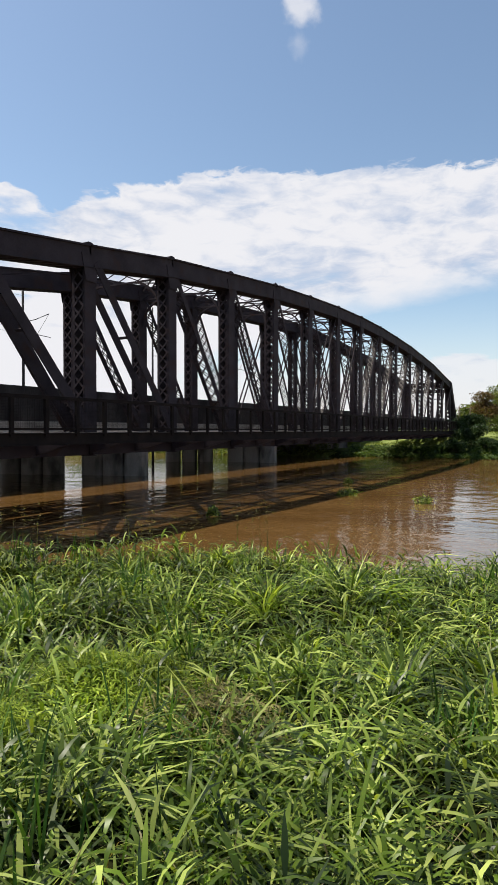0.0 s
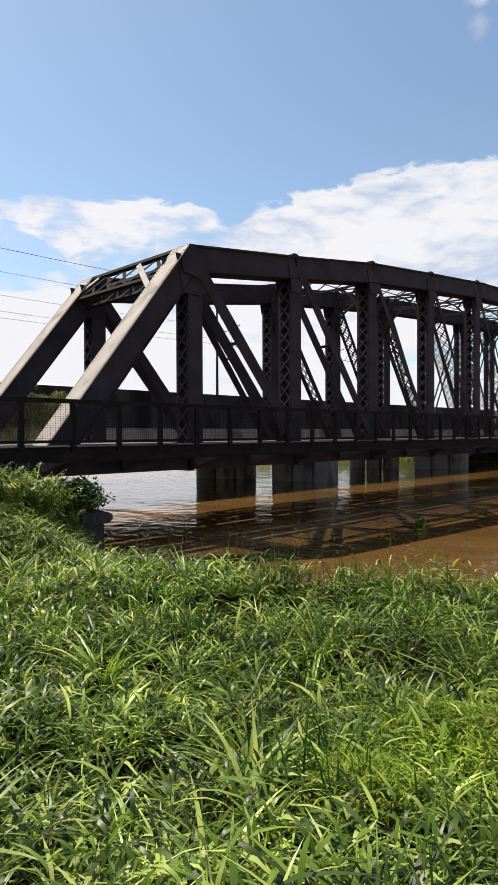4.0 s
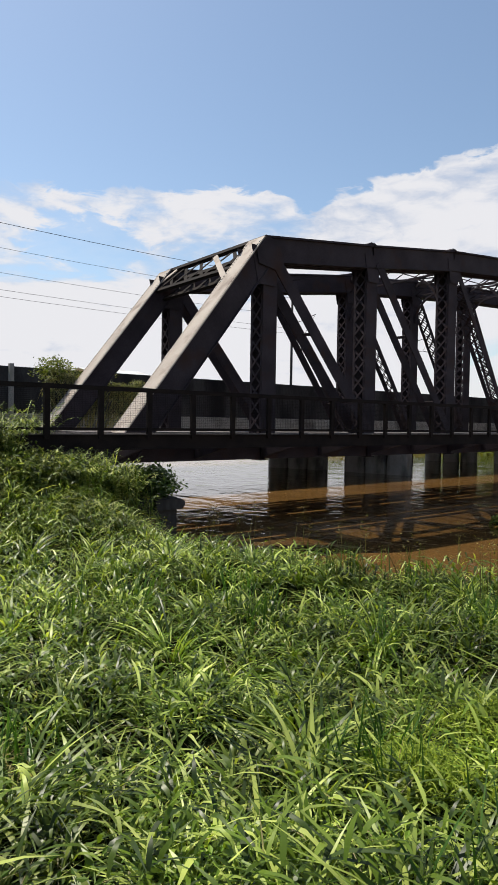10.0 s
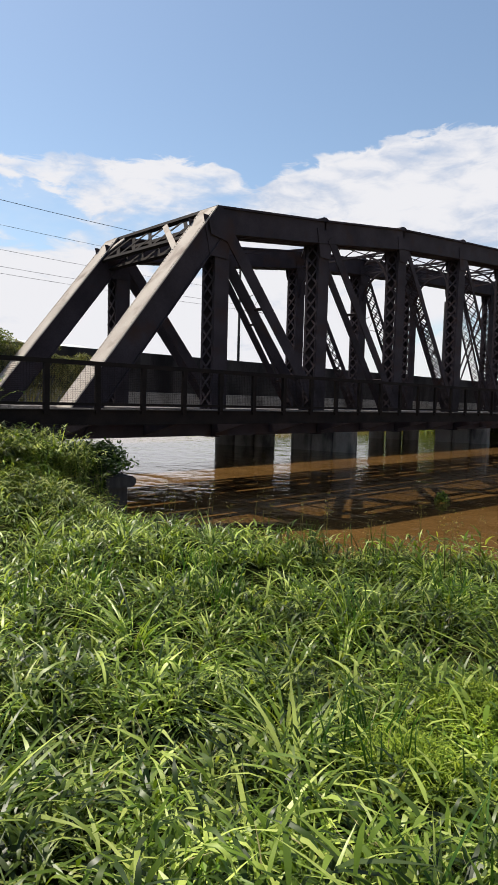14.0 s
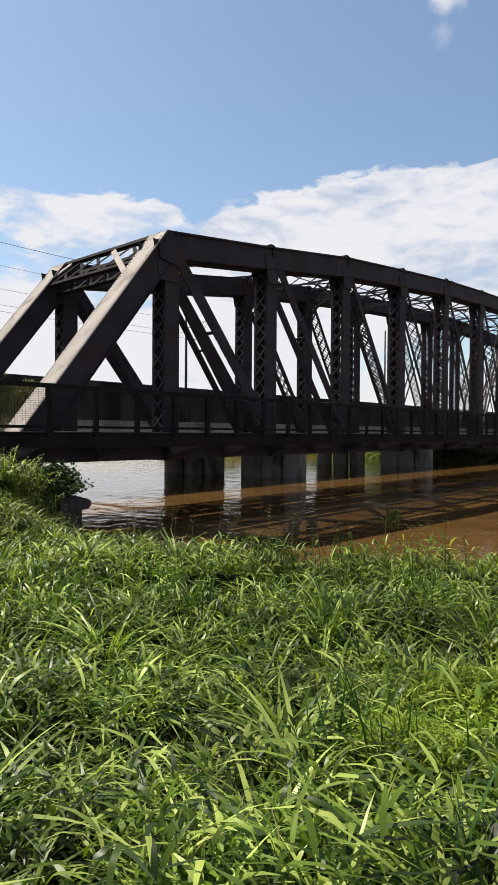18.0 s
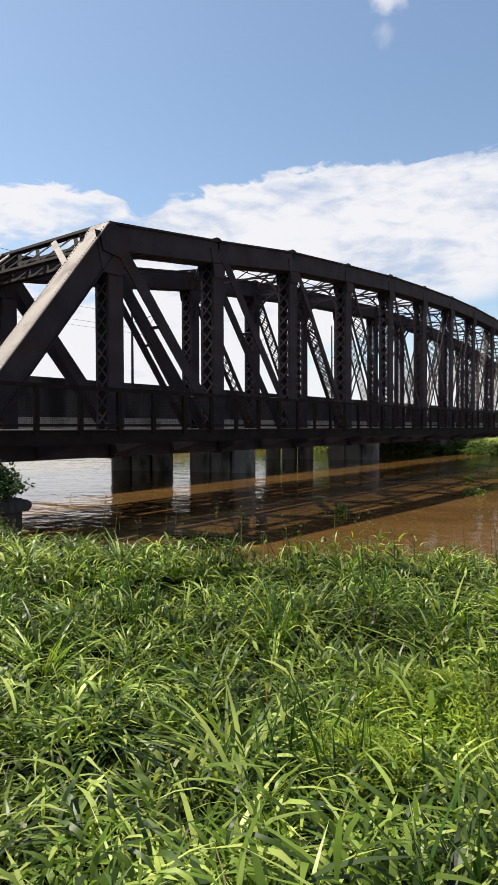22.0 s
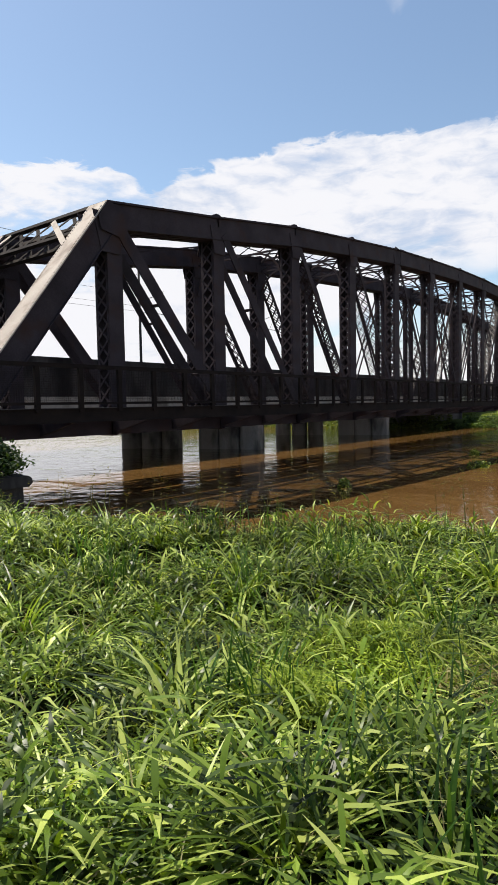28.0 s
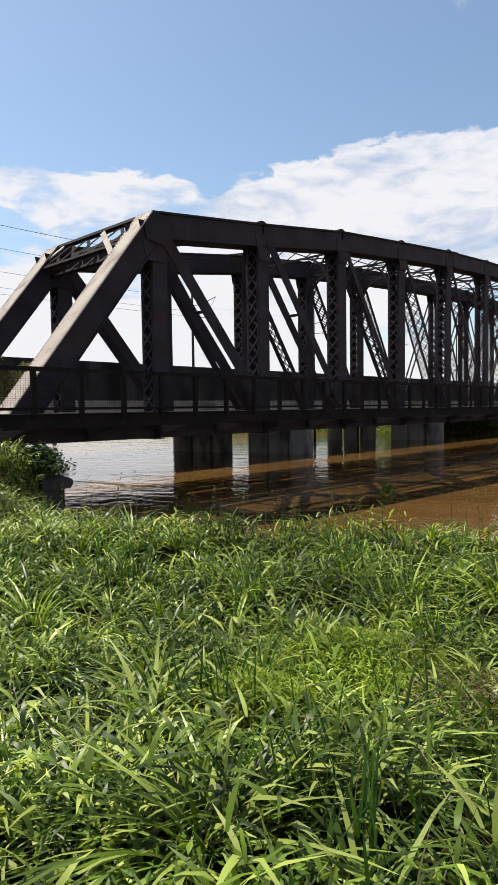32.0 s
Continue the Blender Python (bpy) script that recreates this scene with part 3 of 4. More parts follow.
def build_cross_frames():
    """Portals, sway frames and top laterals between the two trusses."""
    ya, yb = NEAR_Y + 0.30, FAR_Y - 0.30
    for i in range(3, NODES - 2):
        x, z = i * PANEL, TOP_Z[i] - 0.12
        g = Geo()
        g.beam((x, ya, z), (x, yb, z), 0.10, 0.07, (1, 0, 0))
        g.beam((x, ya, z - 0.55), (x, yb, z - 0.55), 0.09, 0.06, (1, 0, 0))
        strut = part("sway_frame", g, STEEL, bridge)
        lac = Geo()
        lattice(lac, (x, ya, z - 0.275), (x, yb, z - 0.275), (0, 0, 1), 0.45, (1, 0, 0), 1.1, 0.04)
        part("lacing", lac, STEEL, strut)
        for s, ye in ((1, ya), (-1, yb)):
            b = Geo()
            pts = []
            for k in range(7):
                a = math.pi / 2 * k / 6
                pts.append(Vector((x, ye + s * 1.35 * (1 - math.cos(a)), z - 0.55 - 1.25 * (1 - math.sin(a)))))
            for p, q in zip(pts, pts[1:]):
                b.beam(p, q, 0.10, 0.07, (1, 0, 0))
            b.beam(pts[3], (x, ye + s * 0.15, z - 0.62), 0.06, 0.05, (1, 0, 0))
            part("knee_brace", b, STEEL, strut)
    for i in range(1, NODES - 1):
        za, zb = TOP_Z[i] - 0.28, TOP_Z[i + 1] - 0.28
        for y1, y2 in ((ya, yb), (yb, ya)):
            part("top_lateral", Geo().beam((i * PANEL, y1, za + (0.02 if y1 == ya else -0.06)), ((i + 1) * PANEL, y2, zb + (0.02 if y1 == ya else -0.06)), 0.06, 0.045), STEEL, bridge)
    # portals in the plane of the end posts
    for i0, i1 in ((0, 1), (NODES, NODES - 1)):
        p0, p1 = Vector((i0 * PANEL, 0, DECK_Z)), Vector((i1 * PANEL, 0, TOP_Z[i1]))
        t = (p1 - p0).normalized()
        up = Vector((-t.z, 0, t.x)) if t.x > 0 else Vector((t.z, 0, -t.x))
        g = Geo()
        q = p1 - up * 0.06
        g.beam(q + Vector((0, NEAR_Y - 0.28, 0)), q + Vector((0, FAR_Y + 0.1, 0)), 0.16, 0.12, t)
        q2 = p1 - t * 0.95 - up * 0.10
        g.beam(q2 + Vector((0, ya, 0)), q2 + Vector((0, yb, 0)), 0.14, 0.10, t)
        port = part("portal_frame", g, RAILM, bridge)
        lac = Geo()
        m = p1 - t * 0.5 - up * 0.08
        lattice(lac, m + Vector((0, ya, 0)), m + Vector((0, yb, 0)), t, 0.9, up, 0.9, 0.12)
        lattice(lac, m - up * 0.38 + Vector((0, ya, 0)), m - up * 0.38 + Vector((0, yb, 0)), t, 0.9, up, 0.9, 0.12)
        part("lacing", lac, RAILM, port)
        part("strut", Geo().beam(q - up * 0.40 + Vector((0, ya, 0)), q - up * 0.40 + Vector((0, yb, 0)), 0.16, 0.10, t), RAILM, port)
        part("strut", Geo().beam(q2 - up * 0.34 + Vector((0, ya, 0)), q2 - up * 0.34 + Vector((0, yb, 0)), 0.14, 0.10, t), RAILM, port)
        for s, ye in ((1, ya), (-1, yb)):
            reach = 1.7 if s > 0 else 0.45
            a = p1 - t * (0.25 + 0.75 * reach) - up * 0.02 + Vector((0, ye - s * 0.02, 0))
            b = p1 - t * 0.12 - up * 0.02 + Vector((0, ye + s * reach, 0))
            part("knee_brace", Geo().beam(a, b, 0.03, 0.17, up), COVER, port, "pale flat brace plate")


build_cross_frames()


def build_floor():
    for i in range(NODES + 1):
        g = Geo()
        x = i * PANEL
        g.block(x - 0.015, x + 0.015, -0.1, FAR_Y + 0.3, -0.28, 0.20)
        g.block(x - 0.14, x + 0.14, -0.1, FAR_Y + 0.3, -0.30, -0.28)
        g.block(x - 0.14, x + 0.14, -0.1, FAR_Y + 0.3, 0.20, 0.23)
        part("floor_beam", g, STEEL, bridge)
    for y in (1.0, 2.0, 3.4, 4.4):
        part("stringer", Geo().block(-0.2, NODES * PANEL + 0.2, y - 0.08, y + 0.08, -0.20, 0.25), STEEL, bridge)
    # open timber floor and open-bar walkway, through which the sun falls on the water
    # planks and bars take the light tone for a sunlit floor
    for ya, yb in ((0.60, 1.35), (1.50, 2.05), (2.25, 2.55), (2.80, 3.15), (3.45, 4.10), (4.30, 4.90)):
        part("floor_plank", Geo().block(-0.6, NODES * PANEL + 0.6, ya, yb, 0.30, 0.455), SUNLIT_TONE, bridge)
    bar = Geo().block(-3.6, NODES * PANEL + 4.0, -0.009, 0.009, 0.40, 0.45).mesh("walkway_bar", SUNLIT_TONE)
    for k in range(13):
        part("walkway_bar", bar, SUNLIT_TONE, bridge).location = (0, -1.28 + k * 0.108, 0)
    part("fascia_beam", Geo().prism([(-0.06, 0.0), (0.06, 0.0), (0.06, 0.02), (0.012, 0.02), (0.012, 0.30), (0.06, 0.30), (0.06, 0.32), (-0.06, 0.32), (-0.06, 0.30), (-0.012, 0.30), (-0.012, 0.02), (-0.06, 0.02)][::-1],
                                      (-3.6, -1.36, 0.12), (NODES * PANEL + 4.0, -1.36, 0.12)), RAILM, bridge)
    for k in range(NODES * 2 + 3):
        x = -PANEL / 2 + k * PANEL / 2
        g = Geo().hexa([(x - 0.04, -1.33, 0.13), (x + 0.04, -1.33, 0.13), (x + 0.04, 0.02, -0.22), (x - 0.04, 0.02, -0.22), (x - 0.04, -1.33, 0.36), (x + 0.04, -1.33, 0.36), (x + 0.04, 0.02, 0.36), (x - 0.04, 0.02, 0.36)])
        part("walkway_bracket", g, STEEL, bridge)


build_floor()


def build_railing():
    rail = thing("walkway_railing", "dark rusty steel walkway railing with wire mesh panels along the bridge", "railing", at=(0, RAIL_Y, DECK_Z))
    x0, x1, step = -3.26, NODES * PANEL + 4.0, 1.116
    n = int((x1 - x0) / step)
    h = RAIL_TOP - DECK_Z
    post = Geo().block(-0.055, 0.055, -0.04, 0.04, -0.1, h).mesh("post", RAILM)
    mg = Geo()
    for k in range(1, 21):
        z = 0.13 + k * 0.037
        mg.block(0.05, step - 0.05, -0.002, 0.002, z - 0.002, z + 0.002)
    for k in range(1, 20):
        x = k * step / 20
        mg.block(x - 0.0013, x + 0.0013, -0.003, 0.002, 0.11, h - 0.04)
    mesh = mg.mesh("mesh_panel", RAILM)
    for k in range(n + 1):
        p = part("post", post, RAILM, rail)
        p.location = (x0 + k * step, 0, 0)
        if k < n:
            q = part("mesh_panel", mesh, RAILM, rail)
            q.location = (x0 + k * step, 0, 0)
    p = part("post", post, RAILM, rail)
    p.location = (x0 - 0.14, 0, 0)
    part("top_rail", Geo().block(x0 - 0.2, x0 + n * step + 0.05, -0.045, 0.045, h - 0.045, h + 0.045), RAILM, rail)
    part("bottom_rail", Geo().block(x0 - 0.2, x0 + n * step + 0.05, -0.025, 0.025, 0.07, 0.13), RAILM, rail)


build_railing()


# ---- concrete road bridge behind ----
road_bridge = thing("concrete_bridge", "low concrete road bridge on rows of columns behind the steel truss", "bridge", at=(0, 10.0, WATER_Z))


def build_road_bridge():
    z0 = -WATER_Z
    x0, x1 = -60, 110
    # parapets and slab: their unlit look is put into the dark concrete colour
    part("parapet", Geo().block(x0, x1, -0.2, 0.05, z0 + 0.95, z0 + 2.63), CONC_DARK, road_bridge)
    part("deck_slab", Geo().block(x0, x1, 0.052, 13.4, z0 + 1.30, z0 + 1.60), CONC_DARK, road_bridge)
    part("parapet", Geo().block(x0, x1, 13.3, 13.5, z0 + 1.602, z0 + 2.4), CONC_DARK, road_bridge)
    for y in (0.4, 3.4, 6.4, 9.4, 12.6):
        part("girder", Geo().block(x0, x1, y, y + 0.45, z0 + 0.36, z0 + 1.30), CONC, road_bridge)
    part("fascia_girder", Geo().block(-1.738, x1, -0.26, 0.04, z0 + 0.33, z0 + 0.945), CONC, road_bridge, "pale concrete edge girder")
    part("base_wall", Geo().block(x0, -1.74, -0.45, -0.2, z0 + 0.30, z0 + 0.945), CONC, road_bridge, "pale concrete base wall")
    for x in (0.55, -8.4, -17.3):
        part("parapet_post", Geo().block(x, x + 0.16, -0.36, -0.2, z0 + 0.95, z0 + 2.72), PIERM, road_bridge)
    # skewed bents: three chamfered square columns, then three round ones
    along, across = Vector((-0.245, 0.97, 0)), Vector((0.97, 0.245, 0))
    for k in range(5):
        base = Vector((23.15 + 17.4 * k, -0.6, 0))
        for j in range(3):
            c = base + along * (1.42 * j)
            outline = [c + along * u + across * v for u, v in ((0.0, 0.1), (0.1, 0.0), (1.26, 0.0), (1.36, 0.1), (1.36, 0.62), (1.26, 0.72), (0.1, 0.72), (0.0, 0.62))]
            col = Geo()
            col.v = [(p.x, p.y, -2.0) for p in outline] + [(p.x, p.y, z0 + 0.20) for p in outline]
            col.f = [tuple(range(8)), tuple(range(15, 7, -1))] + [(m, m + 8, (m + 1) % 8 + 8, (m + 1) % 8) for m in range(8)]
            part("column", col, PIERM, road_bridge)
        for x, y in ((21.95, 5.6), (21.4, 6.9), (20.9, 8.3)):
            part("column", Geo().tube([(x + 17.4 * k, y, -2.0), (x + 17.4 * k, y, z0 + 0.20)], 0.66, 24), PIERM, road_bridge, smooth=True)
        a, b = base - along * 0.1 - across * 0.1, base + along * 9.9 - across * 0.1
        w = across * 1.0
        cap = [a, a + w, b + w, b]
        part("pier_cap", Geo().hexa([(p.x, p.y, z0 + 0.20) for p in cap] + [(p.x, p.y, z0 + 0.325) for p in cap]), CONC, road_bridge)


build_road_bridge()


# ---- near abutment ----
def build_abutment():
    ab = thing("abutment", "old stained, shade-dark concrete bridge abutment with rounded coping in the weeds", "abutment", at=(-0.2, -3.0, -3.0))
    # shade at the abutment comes from the dark concrete colour
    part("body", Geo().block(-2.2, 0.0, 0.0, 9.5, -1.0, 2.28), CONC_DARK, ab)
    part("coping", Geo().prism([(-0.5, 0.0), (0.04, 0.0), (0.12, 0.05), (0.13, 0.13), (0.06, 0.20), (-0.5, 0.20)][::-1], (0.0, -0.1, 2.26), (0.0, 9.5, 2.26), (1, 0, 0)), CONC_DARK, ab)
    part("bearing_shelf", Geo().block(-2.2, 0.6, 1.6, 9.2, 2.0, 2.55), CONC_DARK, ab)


build_abutment()


# ---- plants ----
RNG = np.random.default_rng(5)


def blades(x, y, h, w, lean, droop, turn=None, lift=-0.03, segs=4):
    """Arching grass blades as vertex and face arrays."""
    n = len(x)
    z = ground_z(x, y) + lift
    th = RNG.uniform(0, 2 * np.pi, n) if turn is None else turn
    d = np.stack([np.cos(th), np.sin(th), 0 * th], -1)
    tw = th + np.pi / 2 + RNG.uniform(-0.7, 0.7, n)
    s = np.stack([np.cos(tw), np.sin(tw), 0.25 * np.sin(3 * th)], -1)
    base = np.stack([x, y, z], -1)
    V = []
    for u in np.linspace(0, 1, segs + 1):
        wk = (0.55 + 1.5 * u) if u < 0.3 else (1 - ((u - 0.3) / 0.7) ** 2.2) + 0.02
        c = base + d * (lean * h * u ** 1.6)[:, None]
        c[:, 2] += h * (u * (1 - 0.25 * lean) - droop * u ** 2.6)
        V += [c - s * (w * wk / 2)[:, None], c + s * (w * wk / 2)[:, None]]
    V = np.stack(V, 1).reshape(-1, 3)
    q = np.array([[2 * k, 2 * k + 1, 2 * k + 3, 2 * k + 2] for k in range(segs)])
    F = (np.arange(n)[:, None, None] * (2 * segs + 2) + q[None]).reshape(-1, 4)
    return V, F


def leaves(centres, size, flat=0.4, aspect=0.45):
    """Folded diamond leaves in all directions."""
    n = len(centres)
    a = RNG.normal(size=(n, 3))
    a[:, 2] *= flat
    a /= np.linalg.norm(a, axis=1)[:, None]
    b = np.cross(a, RNG.normal(size=(n, 3)) * (0.5, 0.5, 1.0))
    b /= np.linalg.norm(b, axis=1)[:, None] + 1e-9
    c = np.cross(a, b)
    sz = (size * RNG.uniform(0.6, 1.3, n))[:, None]
    p = np.asarray(centres)
    V = np.stack([p - a * sz * 0.5, p + b * sz * aspect * 0.5 + c * sz * 0.08, p + a * sz * 0.5, p - b * sz * aspect * 0.5 + c * sz * 0.08], 1).reshape(-1, 3)
    k = np.arange(n)[:, None] * 4
    F = np.concatenate([k + np.array([[0, 1, 2]]), k + np.array([[0, 2, 3]])], 1).reshape(-1, 3)
    return V, F


def stack(items):
    V, F, k = [], [], 0
    for v, f in items:
        V.append(v)
        F.append(f + k)
        k += len(v)
    return np.concatenate(V), np.concatenate(F)


def in_view(n, r0, r1, a0=-40, a1=125, power=0.75):
    """Places on the bank round the stretch where one walks, thinning out with distance."""
    r = r0 + (r1 - r0) * RNG.random(n) ** power
    a = np.radians(RNG.uniform(a0, a1, n))
    return -6.4 + r * np.cos(a), RNG.uniform(-14.0, -12.2, n) + r * np.sin(a)


def shore_ok(x, y):
    return (ground_z(x, y) > WATER_Z + 0.5) & (y < -1.5) & ~((x > -2.4) & (y > -3.1))


def patch(x, y, f, seed):
    """Smooth patchiness from 0 to 1 over the bank."""
    return 0.5 + 0.25 * (np.sin(x * f + seed) * np.cos(y * f * 1.3 + 2 * seed) + np.sin((x + y) * f * 0.7 + 3 * seed) + 0.5 * np.sin(x * f * 2.1 - y * f * 1.7))


def thinned(x, y):
    """Keeps the places outside the bare hollows between the clumps."""
    return (patch(x, y, 4.3, 2.0) + 0.22 * RNG.normal(size=len(x))) > 0.46


def tussocks(count, r0, r1, m, heights, widths, rads, leans, droops, segs, seed, edge):
    """Fans of long arching blades that lean out of one root, gathered in patches."""
    cx, cy = in_view(count, r0, r1)
    ok = shore_ok(cx, cy) & (patch(cx, cy, 2.3, seed) + 0.2 * RNG.normal(size=len(cx)) > edge)
    cx, cy = cx[ok], cy[ok]
    k = len(cx) * m
    th = RNG.uniform(0, 2 * np.pi, k)
    out = RNG.random(k) ** 0.6
    size = np.repeat(RNG.uniform(0.75, 1.2, len(cx)), m)
    sway = np.repeat(RNG.uniform(0, 2 * np.pi, len(cx)), m)
    rr = np.repeat(RNG.uniform(*rads, len(cx)), m) * out
    x, y = np.repeat(cx, m) + rr * np.cos(th), np.repeat(cy, m) + rr * np.sin(th)
    turn = np.arctan2(np.sin(th) + 0.5 * np.sin(sway), np.cos(th) + 0.5 * np.cos(sway)) + RNG.normal(0, 0.25, k)
    lean = leans[0] + (leans[1] - leans[0]) * (0.35 * RNG.random(k) + 0.65 * out)
    droop = droops[0] + (droops[1] - droops[0]) * RNG.random(k) * (0.3 + 0.7 * out)
    h = RNG.uniform(*heights, k) * size * (1.1 - 0.25 * out) * np.repeat(0.55 + 0.95 * patch(cx, cy, 2.7, seed + 1), m)
    return blades(x, y, h, RNG.uniform(*widths, k), lean, droop, turn, segs=segs)


def build_grass():
    out = []
    # large tussocks of long blades, then smaller ones between them
    out.append(tussocks(480, 1.5, 10.5, 44, (0.28, 0.50), (0.013, 0.027), (0.06, 0.17), (0.3, 1.5), (0.10, 0.85), 6, 1.0, 0.45))
    out.append(tussocks(4300, 0.7, 13.0, 26, (0.14, 0.31), (0.012, 0.024), (0.05, 0.15), (0.3, 1.5), (0.10, 0.85), 4, 4.0, 0.40))
    # low clumps with dark gaps between
    cx, cy = in_view(3400, 0.7, 13.5)
    ok = shore_ok(cx, cy) & thinned(cx, cy)
    cx, cy = cx[ok], cy[ok]
    m = 14
    size = RNG.uniform(0.5, 1.3, len(cx)) * (0.45 + 1.0 * patch(cx, cy, 1.9, 1.0))
    th = RNG.uniform(0, 2 * np.pi, len(cx) * m)
    rr = np.repeat(size, m) * 0.12 * RNG.random(len(th)) ** 0.6
    x, y = np.repeat(cx, m) + rr * np.cos(th), np.repeat(cy, m) + rr * np.sin(th)
    n = len(x)
    out.append(blades(x, y, RNG.uniform(0.14, 0.34, n) * np.repeat(size, m), RNG.uniform(0.008, 0.018, n), RNG.uniform(0.2, 1.2, n), RNG.uniform(0.05, 0.6, n), th + RNG.normal(0, 0.6, n), segs=3))
    # creeping stems with short broad leaves one above another
    cx, cy = in_view(13500, 0.7, 12.0)
    ok = shore_ok(cx, cy) & thinned(cx, cy)
    cx, cy = cx[ok], cy[ok]
    m = 6
    stem = RNG.uniform(0.08, 0.30, len(cx)) * (0.55 + 0.8 * patch(cx, cy, 1.3, 6.0))
    up = np.repeat(stem, m) * np.tile(np.linspace(0.15, 1.0, m), len(cx))
    th = np.repeat(RNG.uniform(0, 2 * np.pi, len(cx)), m) + np.tile(np.arange(m) * 2.4, len(cx)) + RNG.normal(0, 0.5, len(cx) * m)
    x, y = np.repeat(cx, m) + 0.03 * np.cos(th), np.repeat(cy, m) + 0.03 * np.sin(th)
    n = len(x)
    out.append(blades(x, y, RNG.uniform(0.09, 0.22, n), RNG.uniform(0.014, 0.027, n), RNG.uniform(0.5, 1.6, n), RNG.uniform(0.1, 0.75, n), th, up, segs=3))
    # short blades that cover the soil, in places thin
    x, y = in_view(44000, 0.7, 13.0)
    ok = shore_ok(x, y) & (RNG.random(len(x)) < 0.35 + 0.8 * patch(x, y, 3.1, 5.0))
    x, y = x[ok], y[ok]
    n = len(x)
    out.append(blades(x, y, RNG.uniform(0.05, 0.15, n), RNG.uniform(0.007, 0.014, n), RNG.uniform(0.4, 1.6, n), RNG.uniform(0.05, 0.6, n), segs=3))
    # the bank behind the walk
    x, y = in_view(26000, 0.3, 12.0, 120, 325, 0.6)
    ok = shore_ok(x, y)
    x, y = x[ok], y[ok]
    n = len(x)
    out.append(blades(x, y, RNG.uniform(0.14, 0.36, n), RNG.uniform(0.012, 0.024, n), RNG.uniform(0.3, 1.4, n), RNG.uniform(0.05, 0.6, n), segs=3))
    V, F = stack(out)
    tagged(part("grass", array_mesh("grass", V, F, GRASSM, True), None), "tall lush green grass covering the river bank", "grass", kind="stuff")
    # broad stiff leaves in loose fans
    cx, cy = in_view(70, 1.8, 7.5)
    ok = shore_ok(cx, cy)
    cx, cy = cx[ok], cy[ok]
    m = 11
    x = np.repeat(cx, m) + RNG.normal(0, 0.08, len(cx) * m)
    y = np.repeat(cy, m) + RNG.normal(0, 0.08, len(cx) * m)
    n = len(x)
    V, F = blades(x, y, RNG.uniform(0.26, 0.46, n), RNG.uniform(0.014, 0.026, n), RNG.uniform(0.3, 1.2, n), RNG.uniform(0.1, 0.5, n), segs=5)
    tagged(part("broad_grass", array_mesh("broad_grass", V, F, BROADM, True), None), "broad stiff green leaves rising out of the grass", "grass", kind="stuff")
    # upright darker reeds standing in groups
    cx, cy = in_view(40, 1.6, 8.0)
    ok = shore_ok(cx, cy)
    cx, cy = cx[ok], cy[ok]
    m = 26
    x = np.repeat(cx, m) + RNG.normal(0, 0.13, len(cx) * m)
    y = np.repeat(cy, m) + RNG.normal(0, 0.13, len(cx) * m)
    n = len(x)
    V, F = blades(x, y, RNG.uniform(0.3, 0.6, n), RNG.uniform(0.009, 0.016, n), RNG.uniform(0.1, 0.6, n), RNG.uniform(0, 0.12, n), segs=4)
    tagged(part("reeds", array_mesh("reeds", V, F, REEDM, True), None), "upright dark green reed blades standing in the grass", "reeds", kind="stuff")
    # small herb leaves between the blades, in patches
    x, y = in_view(52000, 0.9, 11.0)
    ok = shore_ok(x, y) & (RNG.random(len(x)) < np.clip((patch(x, y, 1.9, 4.0) - 0.45) * 3.0, 0.06, 1))
    x, y = x[ok], y[ok]
    z = ground_z(x, y) + RNG.uniform(0.03, 0.27, len(x))
    V, F = leaves(np.stack([x, y, z], -1), np.full(len(x), 0.042), 0.35, 0.42)
    tagged(part("herbs", array_mesh("herbs", V, F, HERBM), None), "small yellow-green herb leaves among the grass", "herbs", kind="stuff")
    # a low cushion of yellow-green herb and one of withered stems
    for (px, py, rad, n, mat, name, label) in ((-3.1, -11.45, 0.5, 5200, CUSHIONM, "herb_cushion", "low cushion of feathery yellow-green herb"), (-3.15, -12.15, 0.40, 1200, WITHERM, "withered_stems", "withered brownish stems lying in the grass"),
                                               (-3.9, -11.35, 0.30, 2000, CUSHIONM, "herb_cushion", "low cushion of feathery yellow-green herb"), (-5.7, -9.95, 0.30, 800, WITHERM, "withered_stems", "withered brownish stems lying in the grass")):
        a, r = RNG.uniform(0, 2 * np.pi, n), rad * RNG.random(n) ** 0.6 * RNG.uniform(0.7, 1.25, n)
        x, y = px + r * np.cos(a), py + 1.2 * r * np.sin(a)
        up = RNG.uniform(0.06, 0.19, n) * (1.1 - (r / rad) ** 2 * 0.5)
        V, F = blades(x, y, RNG.uniform(0.03, 0.08, n), RNG.uniform(0.006, 0.013, n), RNG.uniform(0.4, 1.8, n), RNG.uniform(0.1, 0.7, n), None, up, segs=2)
        tagged(part(name, array_mesh(name, V, F, mat, True), None), label, "herbs", kind="stuff")
    # dry straw and seed stalks along the crest
    x, y = in_view(2600, 1.0, 12.0)
    ok = shore_ok(x, y)
    x, y = x[ok], y[ok]
    n = len(x)
    V, F = blades(x, y, RNG.uniform(0.2, 0.5, n), RNG.uniform(0.004, 0.009, n), RNG.uniform(0.3, 1.3, n), RNG.uniform(0.1, 0.5, n), segs=3)
    tagged(part("dry_straw", array_mesh("dry_straw", V, F, STRAWM, True), None), "pale dry grass stalks scattered in the green", "straw", kind="stuff")


